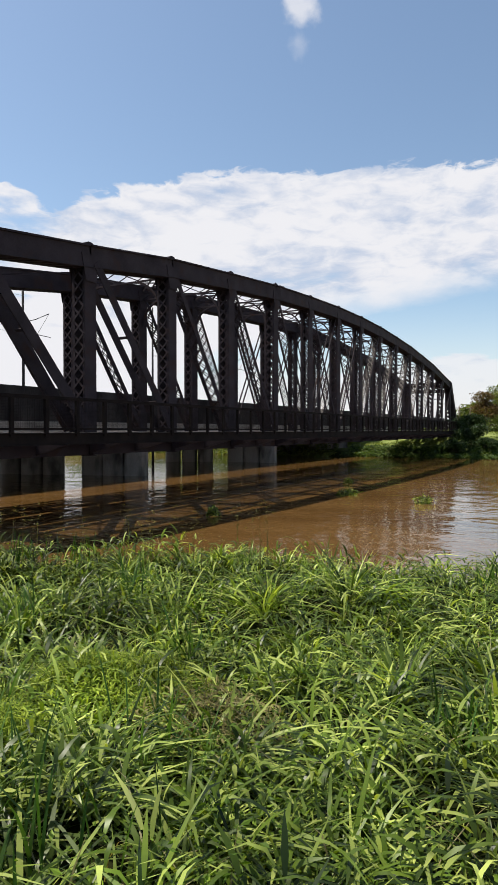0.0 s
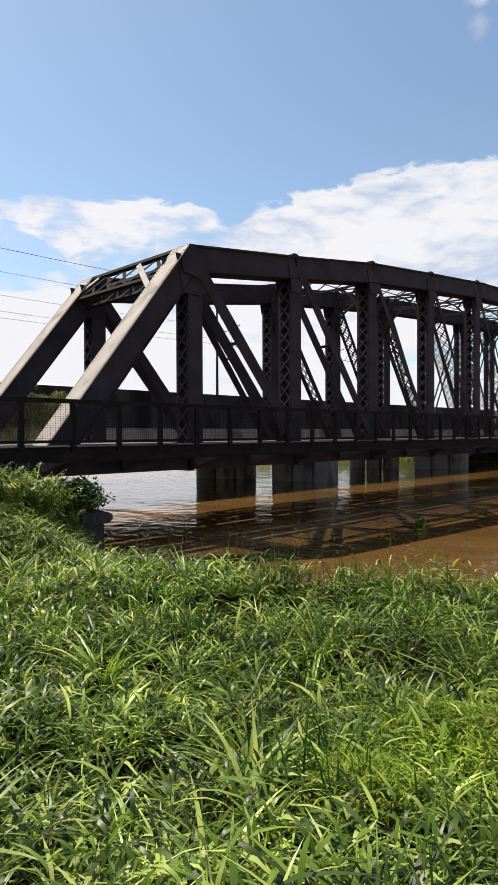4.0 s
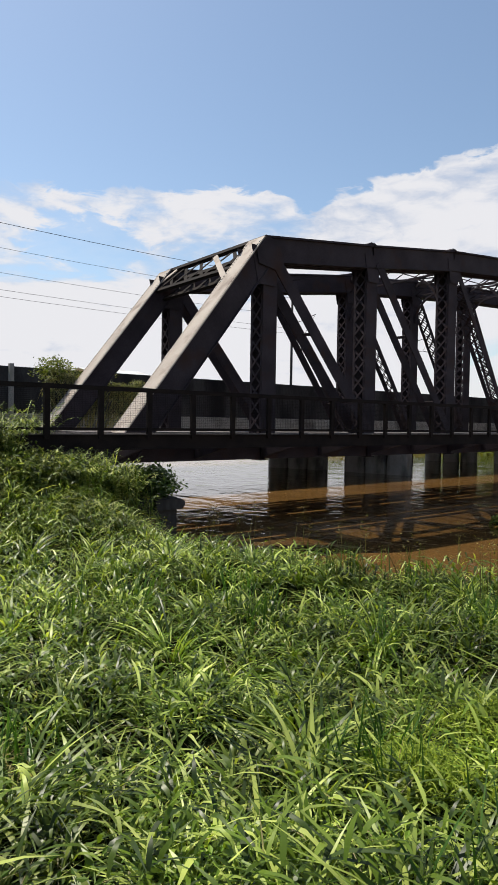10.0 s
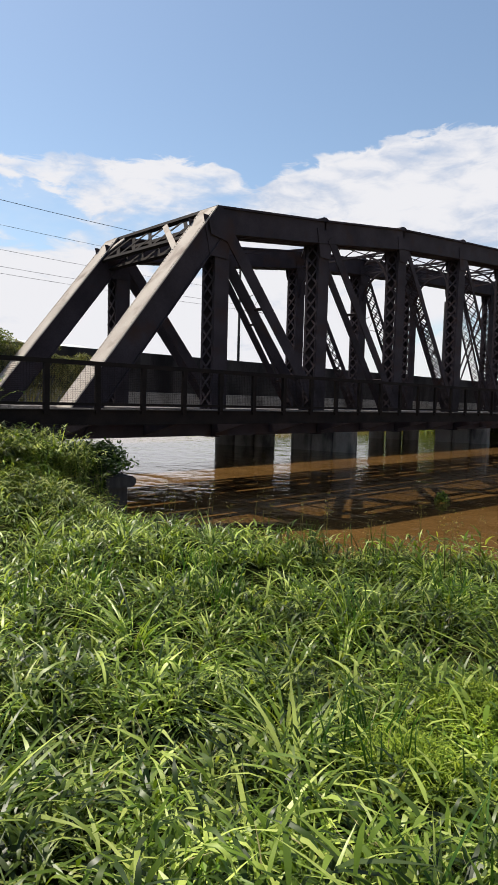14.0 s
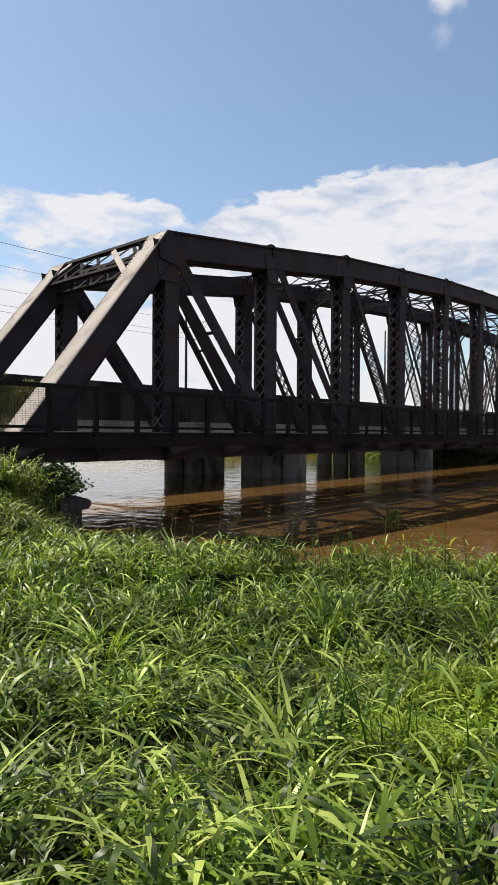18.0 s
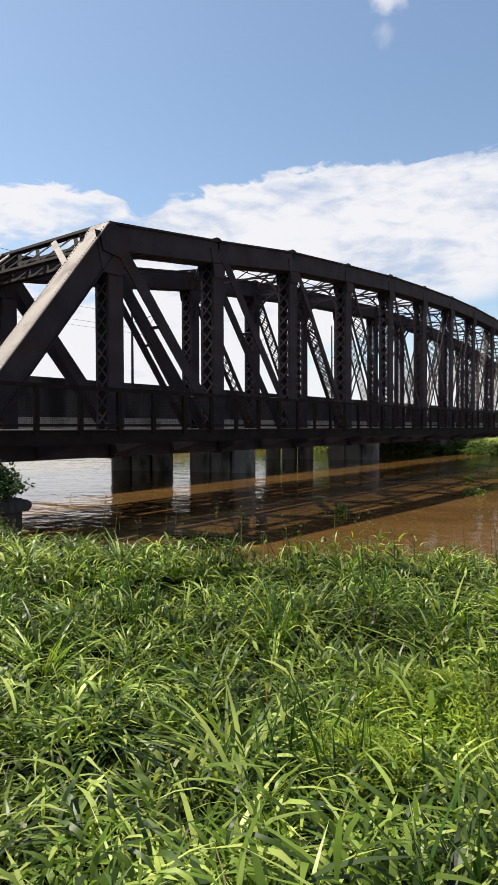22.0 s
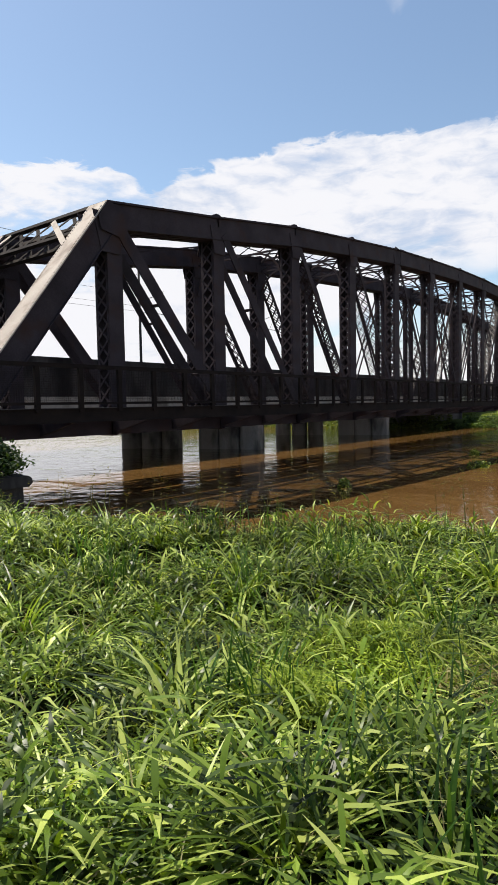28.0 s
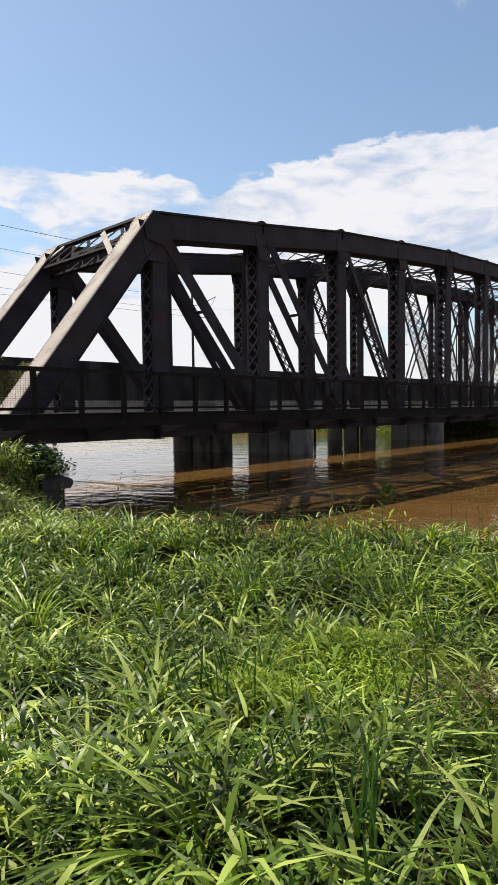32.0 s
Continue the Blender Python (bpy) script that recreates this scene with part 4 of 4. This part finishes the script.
GRASSM = leaf_material("fresh_grass_blades", (0.013, 0.028, 0.004), (0.112, 0.174, 0.017), (0.42, 0.48, 0.12), 0.40, 0.30, 0.32)
CUSHIONM = leaf_material("feathery_herb", (0.09, 0.14, 0.015), (0.18, 0.245, 0.03), (0.32, 0.38, 0.06), 0.6, 0.35, 0.1)
WITHERM = leaf_material("withered_stems", (0.10, 0.085, 0.03), (0.18, 0.16, 0.06), (0.26, 0.24, 0.11), 0.6, 0.25, 0.1)
BROADM = leaf_material("broad_grass_leaves", (0.05, 0.09, 0.010), (0.11, 0.175, 0.018), (0.24, 0.31, 0.06), 0.45, 0.28, 0.2)
REEDM = leaf_material("dark_reed_blades", (0.03, 0.075, 0.015), (0.05, 0.11, 0.022), (0.07, 0.14, 0.03), 0.4)
HERBM = leaf_material("yellow_green_herbs", (0.06, 0.12, 0.012), (0.12, 0.20, 0.02), (0.20, 0.28, 0.035), 0.5)
STRAWM = leaf_material("dry_straw_blades", (0.20, 0.17, 0.08), (0.30, 0.26, 0.13), (0.36, 0.33, 0.2), 0.6)
build_grass()


def build_seed_stalks():
    # thin stalks with small tufted heads along the crest of the bank
    n = 55
    y = RNG.uniform(-11.0, -4.5, n)
    x = -2.1 + 0.42 * np.clip(-y - 5.8, 0, 12) + RNG.uniform(-0.9, 0.4, n)
    V1, F1 = blades(x, y, RNG.uniform(0.45, 0.8, n), np.full(n, 0.007), RNG.uniform(0.05, 0.35, n), RNG.uniform(0, 0.1, n), np.full(n, 0.6), segs=4)
    tips = V1.reshape(n, -1, 3)[:, -1]
    c = np.repeat(tips, 16, 0) + RNG.normal(0, 1, (n * 16, 3)) * (0.03, 0.03, 0.06)
    V2, F2 = leaves(c, np.full(len(c), 0.03), 0.8, 0.4)
    F1 = np.concatenate([F1[:, [0, 1, 2]], F1[:, [0, 2, 3]]])
    V, F = stack([(V1, F1), (V2, F2)])
    tagged(part("seed_stalks", array_mesh("seed_stalks", V, F, STALKM), None), "thin seed stalks standing along the bank crest", "stalks", kind="stuff")


STALKM = leaf_material("brown_green_stalks", (0.07, 0.07, 0.02), (0.11, 0.10, 0.035), (0.17, 0.15, 0.06), 0.6)
build_seed_stalks()


def blob(centre, radii, n, shell=0.55):
    """Points in an ellipsoid, denser towards its outside, with an uneven outline."""
    d = RNG.normal(size=(n, 3))
    d /= np.linalg.norm(d, axis=1)[:, None]
    r = shell + (1 - shell) * RNG.random(n) ** 0.7
    lump = 1 + 0.22 * np.sin(d[:, 0] * 5 + centre[0]) * np.sin(d[:, 1] * 4.3 + centre[1]) + 0.18 * np.sin(d[:, 2] * 6.1 + d[:, 0] * 3)
    return np.asarray(centre) + d * (r * lump)[:, None] * np.asarray(radii)


def build_tree(x, y, height, spread, label, mat=None, leaf=0.34, n=7500, lobes=12, trunk=0.22, low=0.35, seed=1):
    rs = np.random.default_rng(seed)
    z0 = float(ground_z(x, y)) - 0.15
    tree = thing("tree", label, "tree", "trees on the far bank", at=(x, y, z0))
    g = Geo()
    zf = height * low
    g.tube([(0, 0, 0), (0.1, 0.05, zf * 0.5), (0.05, -0.1, zf), (0.15, 0.1, height * 0.7)], [trunk, trunk * 0.8, trunk * 0.65, trunk * 0.2], 10)
    t = part("trunk", g, BARK, tree, smooth=True)
    pts = []
    for k in range(lobes):
        a = 2 * math.pi * k / lobes + rs.uniform(-0.4, 0.4)
        r = spread * rs.uniform(0.25, 0.72)
        c = Vector((r * math.cos(a), r * math.sin(a), height * rs.uniform(low + 0.12, 0.86)))
        limb = Geo().tube([(0.05, 0, zf * rs.uniform(0.7, 1.0)), Vector((c.x * 0.5, c.y * 0.5, c.z * 0.72)), c], [trunk * 0.45, trunk * 0.28, trunk * 0.08], 7)
        part("limb", limb, BARK, tree, smooth=True)
        s = spread * rs.uniform(0.36, 0.54)
        pts.append(blob(c, (s, s, s * 0.72), n // lobes))
    V, F = leaves(np.concatenate(pts), np.full(sum(map(len, pts)), leaf), 0.6, 0.55)
    tagged(part("crown", array_mesh("crown", V, F, mat or TREEM), None, tree), kind="stuff")
    return tree


def build_shrub(name, x, y, radii, label, mat, leaf=0.09, n=2500, z=None, stems=5, seed=1, category="shrub", group=""):
    rs = np.random.default_rng(seed)
    z0 = float(ground_z(x, y)) - 0.1 if z is None else z
    sh = thing(name, label, category, group, at=(x, y, z0))
    pts = []
    for k in range(stems):
        a = rs.uniform(0, 2 * math.pi)
        r = rs.uniform(0.15, 0.7)
        c = Vector((radii[0] * r * math.cos(a), radii[1] * r * math.sin(a), radii[2] * rs.uniform(0.8, 1.5)))
        part("stem", Geo().tube([(c.x * 0.2, c.y * 0.2, 0), (c.x * 0.7, c.y * 0.7, c.z * 0.6), c], [0.03, 0.02, 0.008], 6), BARK, sh)
        s = rs.uniform(0.38, 0.6)
        pts.append(blob(c, (radii[0] * s, radii[1] * s, radii[2] * s), n // stems, 0.3))
    V, F = leaves(np.concatenate(pts), np.full(sum(map(len, pts)), leaf), 0.5, 0.5)
    tagged(part("foliage", array_mesh("foliage", V, F, mat), None, sh), kind="stuff")
    return sh


# far bank
build_tree(84, -7.9, 8.3, 3.9, "broad leafy green tree on the far grassy bank", seed=3, n=34000, lobes=24, leaf=0.27, low=0.14)
build_tree(88, -4.7, 6.5, 3.4, "lower leafy tree beside the broad tree", seed=4, leaf=0.28, n=13000, low=0.15)
build_tree(79, -2.2, 5.4, 2.6, "reddish-brown leafed tree near the bridge end", REDM, seed=5, leaf=0.24, n=9000, low=0.12)
build_tree(98, -17.5, 6.6, 4.8, "dark green tree further along the far bank", seed=6, leaf=0.42, low=0.12)
build_tree(92, -23.5, 7.4, 4.8, "dark green tree further along the far bank", seed=7, leaf=0.42, low=0.12)
build_tree(90, -31.0, 7.4, 4.8, "tall green tree further along the far bank", seed=8, leaf=0.42)
build_tree(106, -16.0, 7.5, 4.4, "green tree behind the far bank trees", seed=9, leaf=0.45, low=0.12)
build_tree(110, 3.0, 4.4, 4.6, "green tree behind the bridge end", seed=10, leaf=0.45)
for k, (x, y, r, h) in enumerate(((60.0, -3.3, 2.1, 1.45), (58.2, -4.9, 1.3, 0.85), (63.5, -1.8, 1.8, 1.7), (57.6, -1.8, 1.5, 0.95), (67.0, -2.0, 1.7, 1.7))):
    build_shrub("shrub", x, y, (r, r, h), "dark leafy shrub overhanging the water at the bridge end", BUSHM, 0.20, 4200, seed=20 + k, group="shrubs at the bridge end")
for k, (x, y, r, h) in enumerate(((73.5, -8.6, 1.7, 1.25), (77, -3.6, 2.2, 1.5), (80, -10.8, 1.6, 0.9), (72, -11.8, 0.9, 0.5), (82, -14.5, 1.8, 1.0), (75, -5.4, 1.2, 0.8))):
    build_shrub("shrub", x, y, (r, r, h), "bright green shrub on the far grassy slope", TREEM, 0.22, 3000, seed=30 + k, group="shrubs on the far slope")


def build_far_cover():
    # low water plants along the far shore, and grass up the slope
    n = 30000
    y = RNG.uniform(-45, 9, n)
    x = FAR_X + 0.2 + 3.0 * smooth01(y, -4, -40) - 2.0 * smooth01(y, 2, 20) + RNG.uniform(0, 4.2, n)
    z = np.maximum(ground_z(x, y), WATER_Z) + RNG.uniform(0.0, 0.55, n) * (0.4 + 0.5 * patch(x, y, 0.9, 2.0))
    V, F = leaves(np.stack([x, y, z], -1), np.full(n, 0.24), 0.5, 0.6)
    tagged(part("water_plants", array_mesh("water_plants", V, F, SHOREM), None), "low leafy water plants along the far shore", "water plants", kind="stuff")
    n = 60000
    x = FAR_X + 3.0 + 52 * RNG.random(n) ** 1.3
    y = RNG.uniform(-48, 12, n)
    V, F = blades(x, y, RNG.uniform(0.15, 0.38, n), RNG.uniform(0.05, 0.10, n), RNG.uniform(0.2, 1.0, n), RNG.uniform(0, 0.3, n), segs=2)
    tagged(part("far_grass", array_mesh("far_grass", V, F, FARM, True), None), "bright long grass on the far slope", "grass", kind="stuff")


build_far_cover()


def build_thicket():
    # leafy thicket on the far shore beyond the road bridge
    n = 26000
    y = RNG.uniform(10, 62, n)
    x = FAR_X - 1.5 + 9 * RNG.random(n)
    top = (0.8 + 2.6 * patch(x, y, 0.55, 1.7)) * smooth01(x, FAR_X - 2.0, FAR_X + 3.0)
    z = np.maximum(ground_z(x, y), WATER_Z) + top * RNG.random(n) ** 0.7
    V, F = leaves(np.stack([x, y, z], -1), np.full(n, 0.34), 0.5, 0.6)
    tagged(part("thicket", array_mesh("thicket", V, F, TREEM), None), "green leafy thicket on the far shore beyond the road bridge", "thicket", kind="stuff")


build_thicket()


def build_bank_weeds():
    # tall drooping weeds on the slope under the railing
    n = 26000
    x = RNG.uniform(-9.5, -0.2, n)
    y = RNG.uniform(-4.6, -1.45, n)
    keep = RNG.random(n) < np.clip(0.35 + 0.5 * patch(x, y, 1.3, 7.0), 0, 1)
    keep &= ~((x > -1.0) & (y > -2.7))
    x, y = x[keep], y[keep]
    n = len(x)
    V, F = blades(x, y, RNG.uniform(0.34, 0.72, n) * (0.8 + 0.7 * smooth01(y, -3.2, -1.8)) * (1 - 0.7 * smooth01(-x, 3.0, 4.2)) * (1 - 0.65 * smooth01(x, -1.0, -0.5)), RNG.uniform(0.013, 0.030, n), RNG.uniform(0.6, 1.4, n), RNG.uniform(0.25, 0.95, n), segs=5)
    tagged(part("bank_weeds", array_mesh("bank_weeds", V, F, WEEDM, True), None), "tall drooping weeds on the slope under the railing", "weeds", kind="stuff")
    x = RNG.uniform(-7.0, -0.6, 5500)
    y = RNG.uniform(-3.4, -1.5, 5500)
    z = np.maximum(ground_z(x, y), -1.2) + RNG.uniform(0.05, 0.75, len(x)) * (0.5 + 0.6 * patch(x, y, 1.6, 3.0)) * (1 - 0.85 * smooth01(-x, 3.0, 4.2)) * (1 - 0.75 * smooth01(x, -1.15, -0.55))
    V, F = leaves(np.stack([x, y, z], -1), np.full(len(x), 0.085), 0.6, 0.35)
    tagged(part("bank_leaves", array_mesh("bank_leaves", V, F, WEEDM), None), "leafy weeds growing up to the walkway edge", "weeds", kind="stuff")


build_bank_weeds()
build_shrub("shrub", -0.75, -2.65, (0.75, 0.55, 0.40), "dark leafy shrub growing over the abutment coping", BUSHM, 0.10, 3600, z=-0.85, seed=41, stems=9)


def build_feather_weeds():
    """Arching stems with narrow leaflets on both sides, on the slope before the walkway and round its end."""
    n, m = 1120, 16
    a, b = 560, 840
    x = np.concatenate([RNG.uniform(-3.9, -0.75, a), RNG.uniform(-4.3, -3.0, b - a), RNG.uniform(-3.5, -2.0, n - b)])
    y = np.concatenate([RNG.uniform(-3.3, -1.75, a), RNG.uniform(-2.4, -1.3, b - a), RNG.uniform(-1.1, -0.2, n - b)])
    foot = np.maximum(ground_z(x, y), -1.1)
    reach = np.concatenate([RNG.uniform(0.05, 0.34, a) - 0.45 * smooth01(x[:a], -1.25, -0.6) - 0.25 * smooth01(-y[:a], 2.3, 3.3), RNG.uniform(0.35, 1.05, b - a) - 0.3 * smooth01(-x[a:b], 3.6, 4.3), RNG.uniform(0.5, 1.30, n - b)])
    h = np.maximum(reach - foot, 0.25)
    th = RNG.uniform(0, 2 * np.pi, n)
    d = np.stack([np.cos(th), np.sin(th), 0 * th], -1)
    lean = h * RNG.uniform(0.15, 0.55, n)
    sag = h * RNG.uniform(0.05, 0.30, n)

    def at(u):
        p = np.stack([x, y, foot], -1) + d * (lean * u ** 2)[:, None]
        p[:, 2] += h * 1.15 * u - (sag + 0.15 * h) * u ** 3
        return p

    V, F, k0 = [], [], 0
    for i in range(6):
        p, q = at(np.full(n, i / 6)), at(np.full(n, (i + 1) / 6))
        w = 0.006 * np.stack([-np.sin(th), np.cos(th), 0 * th], -1)
        V.append(np.stack([p - w, p + w, q + w, q - w], 1).reshape(-1, 3))
        b = np.arange(n)[:, None] * 4 + k0
        F += [b + np.array([[0, 1, 2]]), b + np.array([[0, 2, 3]])]
        k0 += 4 * n
    for i in range(m):
        u = np.full(n, 0.22 + 0.78 * i / (m - 1)) + RNG.uniform(-0.02, 0.02, n)
        p = at(u)
        for side in (-1, 1):
            a = th + side * RNG.uniform(0.7, 1.6, n)
            ln = RNG.uniform(0.09, 0.20, n) * (1.15 - 0.6 * u)
            e = np.stack([np.cos(a), np.sin(a), RNG.uniform(-0.75, 0.25, n)], -1)
            w = np.stack([-np.sin(a), np.cos(a), 0 * a], -1) * (0.015 * RNG.uniform(0.7, 1.3, n))[:, None]
            q = p + e * ln[:, None]
            mid = p + e * (ln * 0.45)[:, None]
            V.append(np.stack([p, mid - w, q, mid + w], 1).reshape(-1, 3))
            b = np.arange(n)[:, None] * 4 + k0
            F += [b + np.array([[0, 1, 2]]), b + np.array([[0, 2, 3]])]
            k0 += 4 * n
    tagged(part("feather_weeds", array_mesh("feather_weeds", np.concatenate(V), np.concatenate(F), WEEDM), None), "tall feathery weeds drooping before the walkway edge", "weeds", kind="stuff")


build_feather_weeds()


VINEM = leaf_material("half_dry_creeper_leaves", (0.06, 0.07, 0.03), (0.14, 0.15, 0.07), (0.28, 0.27, 0.16), 0.6, 0.3)


# ---- creeper-covered post and creepers at the far end post ----
def build_creepers():
    post = thing("creeper_post", "concrete post overgrown with leafy creeper behind the truss", "post", at=(0.95, 6.4, -1.0))
    part("shaft", Geo().block(-0.14, 0.14, -0.14, 0.14, -1.0, 3.2), CONC_DARK, post)
    pts = [blob((0, 0, 3.35), (0.62, 0.62, 0.45), 1500, 0.3), blob((0.1, 0, 2.6), (0.35, 0.35, 0.7), 500, 0.3)]
    V, F = leaves(np.concatenate(pts), np.full(2000, 0.085), 0.5, 0.6)
    tagged(part("creeper", array_mesh("creeper", V, F, TREEM), None, post), kind="stuff")
    cr = thing("creeper", "tangled half-dry creeper hanging behind the end post", "creeper", at=(1.0, FAR_Y + 0.55, DECK_Z))
    pts = []
    for k in range(70):
        x = RNG.uniform(-0.5, 2.7)
        top = 1.95 - 0.16 * max(0.0, x) + 0.12 * math.sin(5 * x)
        a = Vector((0.2 + 0.55 * x, RNG.uniform(-0.15, 0.15), RNG.uniform(-0.5, 0.3)))
        b = Vector((x, RNG.uniform(-0.2, 0.25), top * RNG.uniform(0.75, 1.0)))
        c = b + Vector((RNG.uniform(-0.5, 0.5), RNG.uniform(-0.15, 0.15), -RNG.uniform(0.3, 1.1)))
        mid = a.lerp(b, 0.55) + Vector((RNG.uniform(-0.3, 0.3), 0, 0.1))
        part("vine", Geo().tube([a, mid, b, b.lerp(c, 0.4) + Vector((0, 0, 0.05)), c], [0.013, 0.011, 0.009, 0.007, 0.004], 5), STRAWM, cr)
        for u in (0.25, 0.5, 0.75):
            pts.append(blob(a.lerp(b, u), (0.20, 0.12, 0.20), 14, 0.1))
        pts.append(blob(b, (0.26, 0.2, 0.12), 60, 0.1))
        pts.append(blob(b.lerp(c, 0.6), (0.16, 0.12, 0.35), 42, 0.1))
    P = np.concatenate(pts)
    V, F = leaves(P, np.full(len(P), 0.062), 0.5, 0.6)
    tagged(part("leaves", array_mesh("leaves", V, F, VINEM), None, cr), kind="stuff")


build_creepers()


# ---- masts, wires, lamp posts, floating plants ----
def build_masts():
    mast = thing("line_mast", "slender grey steel mast with a side arm behind the bridges", "mast", "masts along the line", at=(23.1, 19.6, WATER_Z))
    part("pole", Geo().tube([(0, 0, -1.5), (0, 0, 13.4)], [0.12, 0.07], 10), CONC_DARK, mast, smooth=True)
    part("arm", Geo().tube([(0, 0, 10.0), (1.0, -0.1, 10.35), (2.1, -0.2, 10.9)], 0.03, 6), WIRE, mast)
    part("arm", Geo().tube([(0, 0, 9.2), (1.2, 0, 9.35), (2.4, 0, 9.3)], 0.025, 6), WIRE, mast)
    part("stay", Geo().tube([(2.1, -0.2, 10.9), (1.2, 0, 9.35)], 0.015, 5), WIRE, mast)
    for k in (-6, -4, -2, 1, 2, 3, 4, 5):
        copy_thing(mast, Matrix.Translation((23.1 + 14.0 * k, 19.6, WATER_Z)))
    for z, sag in ((10.85, 0.25), (9.55, 0.2), (8.3, 0.2), (7.4, 0.15), (7.05, 0.15)):
        pts = []
        for k in range(29):
            x = -60.9 + 3.0 * k
            u = ((x - 23.1) / 28.0) % 1.0
            pts.append((x, 19.6, z - sag * 4 * u * (1 - u)))
        w = part("overhead_wire", Geo().tube(pts, 0.014 if z > 10 else 0.009, 5), WIRE)
        tagged(w, "thin black overhead wire along the line", "wire", "overhead wires")


build_masts()


def build_far_posts():
    lamp = thing("street_lamp", "dark street lamp post with a pale head on the far bank", "street lamp", at=(76, -6.1, float(ground_z(76, -6.1))))
    part("pole", Geo().tube([(0, 0, -0.5), (0, 0, 4.9)], [0.10, 0.07], 8), WIRE, lamp, smooth=True)
    part("arm", Geo().tube([(0, 0, 4.8), (0, -0.4, 5.0), (0, -0.75, 5.2)], 0.035, 6), WIRE, lamp)
    part("lamp_head", Geo().beam((0, -0.7, 5.15), (0, -1.35, 5.6), 0.24, 0.10, (1, 0, 0)), CONC, lamp, "pale grey lamp head")
    pole = thing("utility_pole", "weathered wooden utility pole with a short crossarm", "utility pole", "poles on the far bank", at=(84, -11.5, float(ground_z(84, -11.5))))
    part("pole", Geo().tube([(0, 0, -0.5), (0, 0, 3.4)], [0.10, 0.07], 8), BARK, pole, smooth=True)
    part("crossarm", Geo().block(-0.05, 0.05, -0.5, 0.5, 3.1, 3.2), BARK, pole)
    for x, y in ((84, -12.2), (84, -13.1), (86, -17.0), (78, -4.4), (88, 1.6), (86, 2.8)):
        copy_thing(pole, Matrix.Translation((x, y, float(ground_z(x, y)))))
    fence = thing("fence", "low dark fence on the far bank", "fence", at=(86, -17, 0))
    for k in range(18):
        z = float(ground_z(86, -17 - 1.1 * k + 8)) - 0.1
        part("post", Geo().block(-0.05, 0.05, 8 - 1.1 * k - 0.05, 8 - 1.1 * k + 0.05, z, z + 1.2), WIRE, fence)
    part("rail", Geo().block(-0.03, 0.03, -11, 8, 1.05, 1.13), WIRE, fence)


build_far_posts()


def build_floating_plants():
    for k, (x, y, r) in enumerate(((19.2, -4.8, 0.5), (17.6, -8.4, 0.4), (11.0, -3.2, 0.22), (24.5, -2.9, 0.25), (8.0, 12.0, 0.7), (6.2, 9.0, 0.5))):
        p = thing("floating_plant", "small green plant clump floating on the brown water", "water plant", "floating plants", at=(x, y, WATER_Z))
        pts = blob((0, 0, 0.1), (r, r, 0.22), 260, 0.2)
        pts[:, 2] = np.maximum(pts[:, 2], 0.0)
        V, F = leaves(pts, np.full(260, 0.12), 0.8, 0.5)
        part("leaves", array_mesh("leaves", V, F, WEEDM), None, p)


build_floating_plants()


def build_shed():
    shed = thing("shed", "open-sided shed with a pale sheet roof behind the bridges", "shed", at=(50, 100, 0))
    for x in (-5.5, 0.6, 6.8):
        for y in (0.2, 12.6):
            part("post", Geo().block(x, x + 0.25, y, y + 0.25, -1.5, 9.7), CONC, shed)
    for y in (0.1, 12.5):
        part("eaves_beam", Geo().block(-6, 7.3, y, y + 0.45, 9.4, 9.72), CONC, shed)
    for k in range(13):
        x = -6.2 + 1.04 * k
        for ya, yb, za, zb in ((-0.8, 6.5, 9.75, 11.2), (6.52, 13.9, 11.2, 9.75)):
            roof = Geo().hexa([(x, ya, za), (x + 1.0, ya, za), (x + 1.0, yb, zb), (x, yb, zb), (x, ya, za + 0.1), (x + 1.0, ya, za + 0.1), (x + 1.0, yb, zb + 0.1), (x, yb, zb + 0.1)])
            part("roof_sheet", roof, ROOFM, shed, "pale grey roof sheet")


ROOFM = material("pale_roof_sheet", (0.5, 0.5, 0.5), (0.62, 0.62, 0.6), 0.5, 0.0, 0.6, 8, 0.1, c3=(0.4, 0.36, 0.32), amount3=0.3)
build_shed()
build_tree(5.5, 60, 10.3, 2.6, "rounded tree beyond the road bridge", seed=12, leaf=0.36, trunk=0.3)
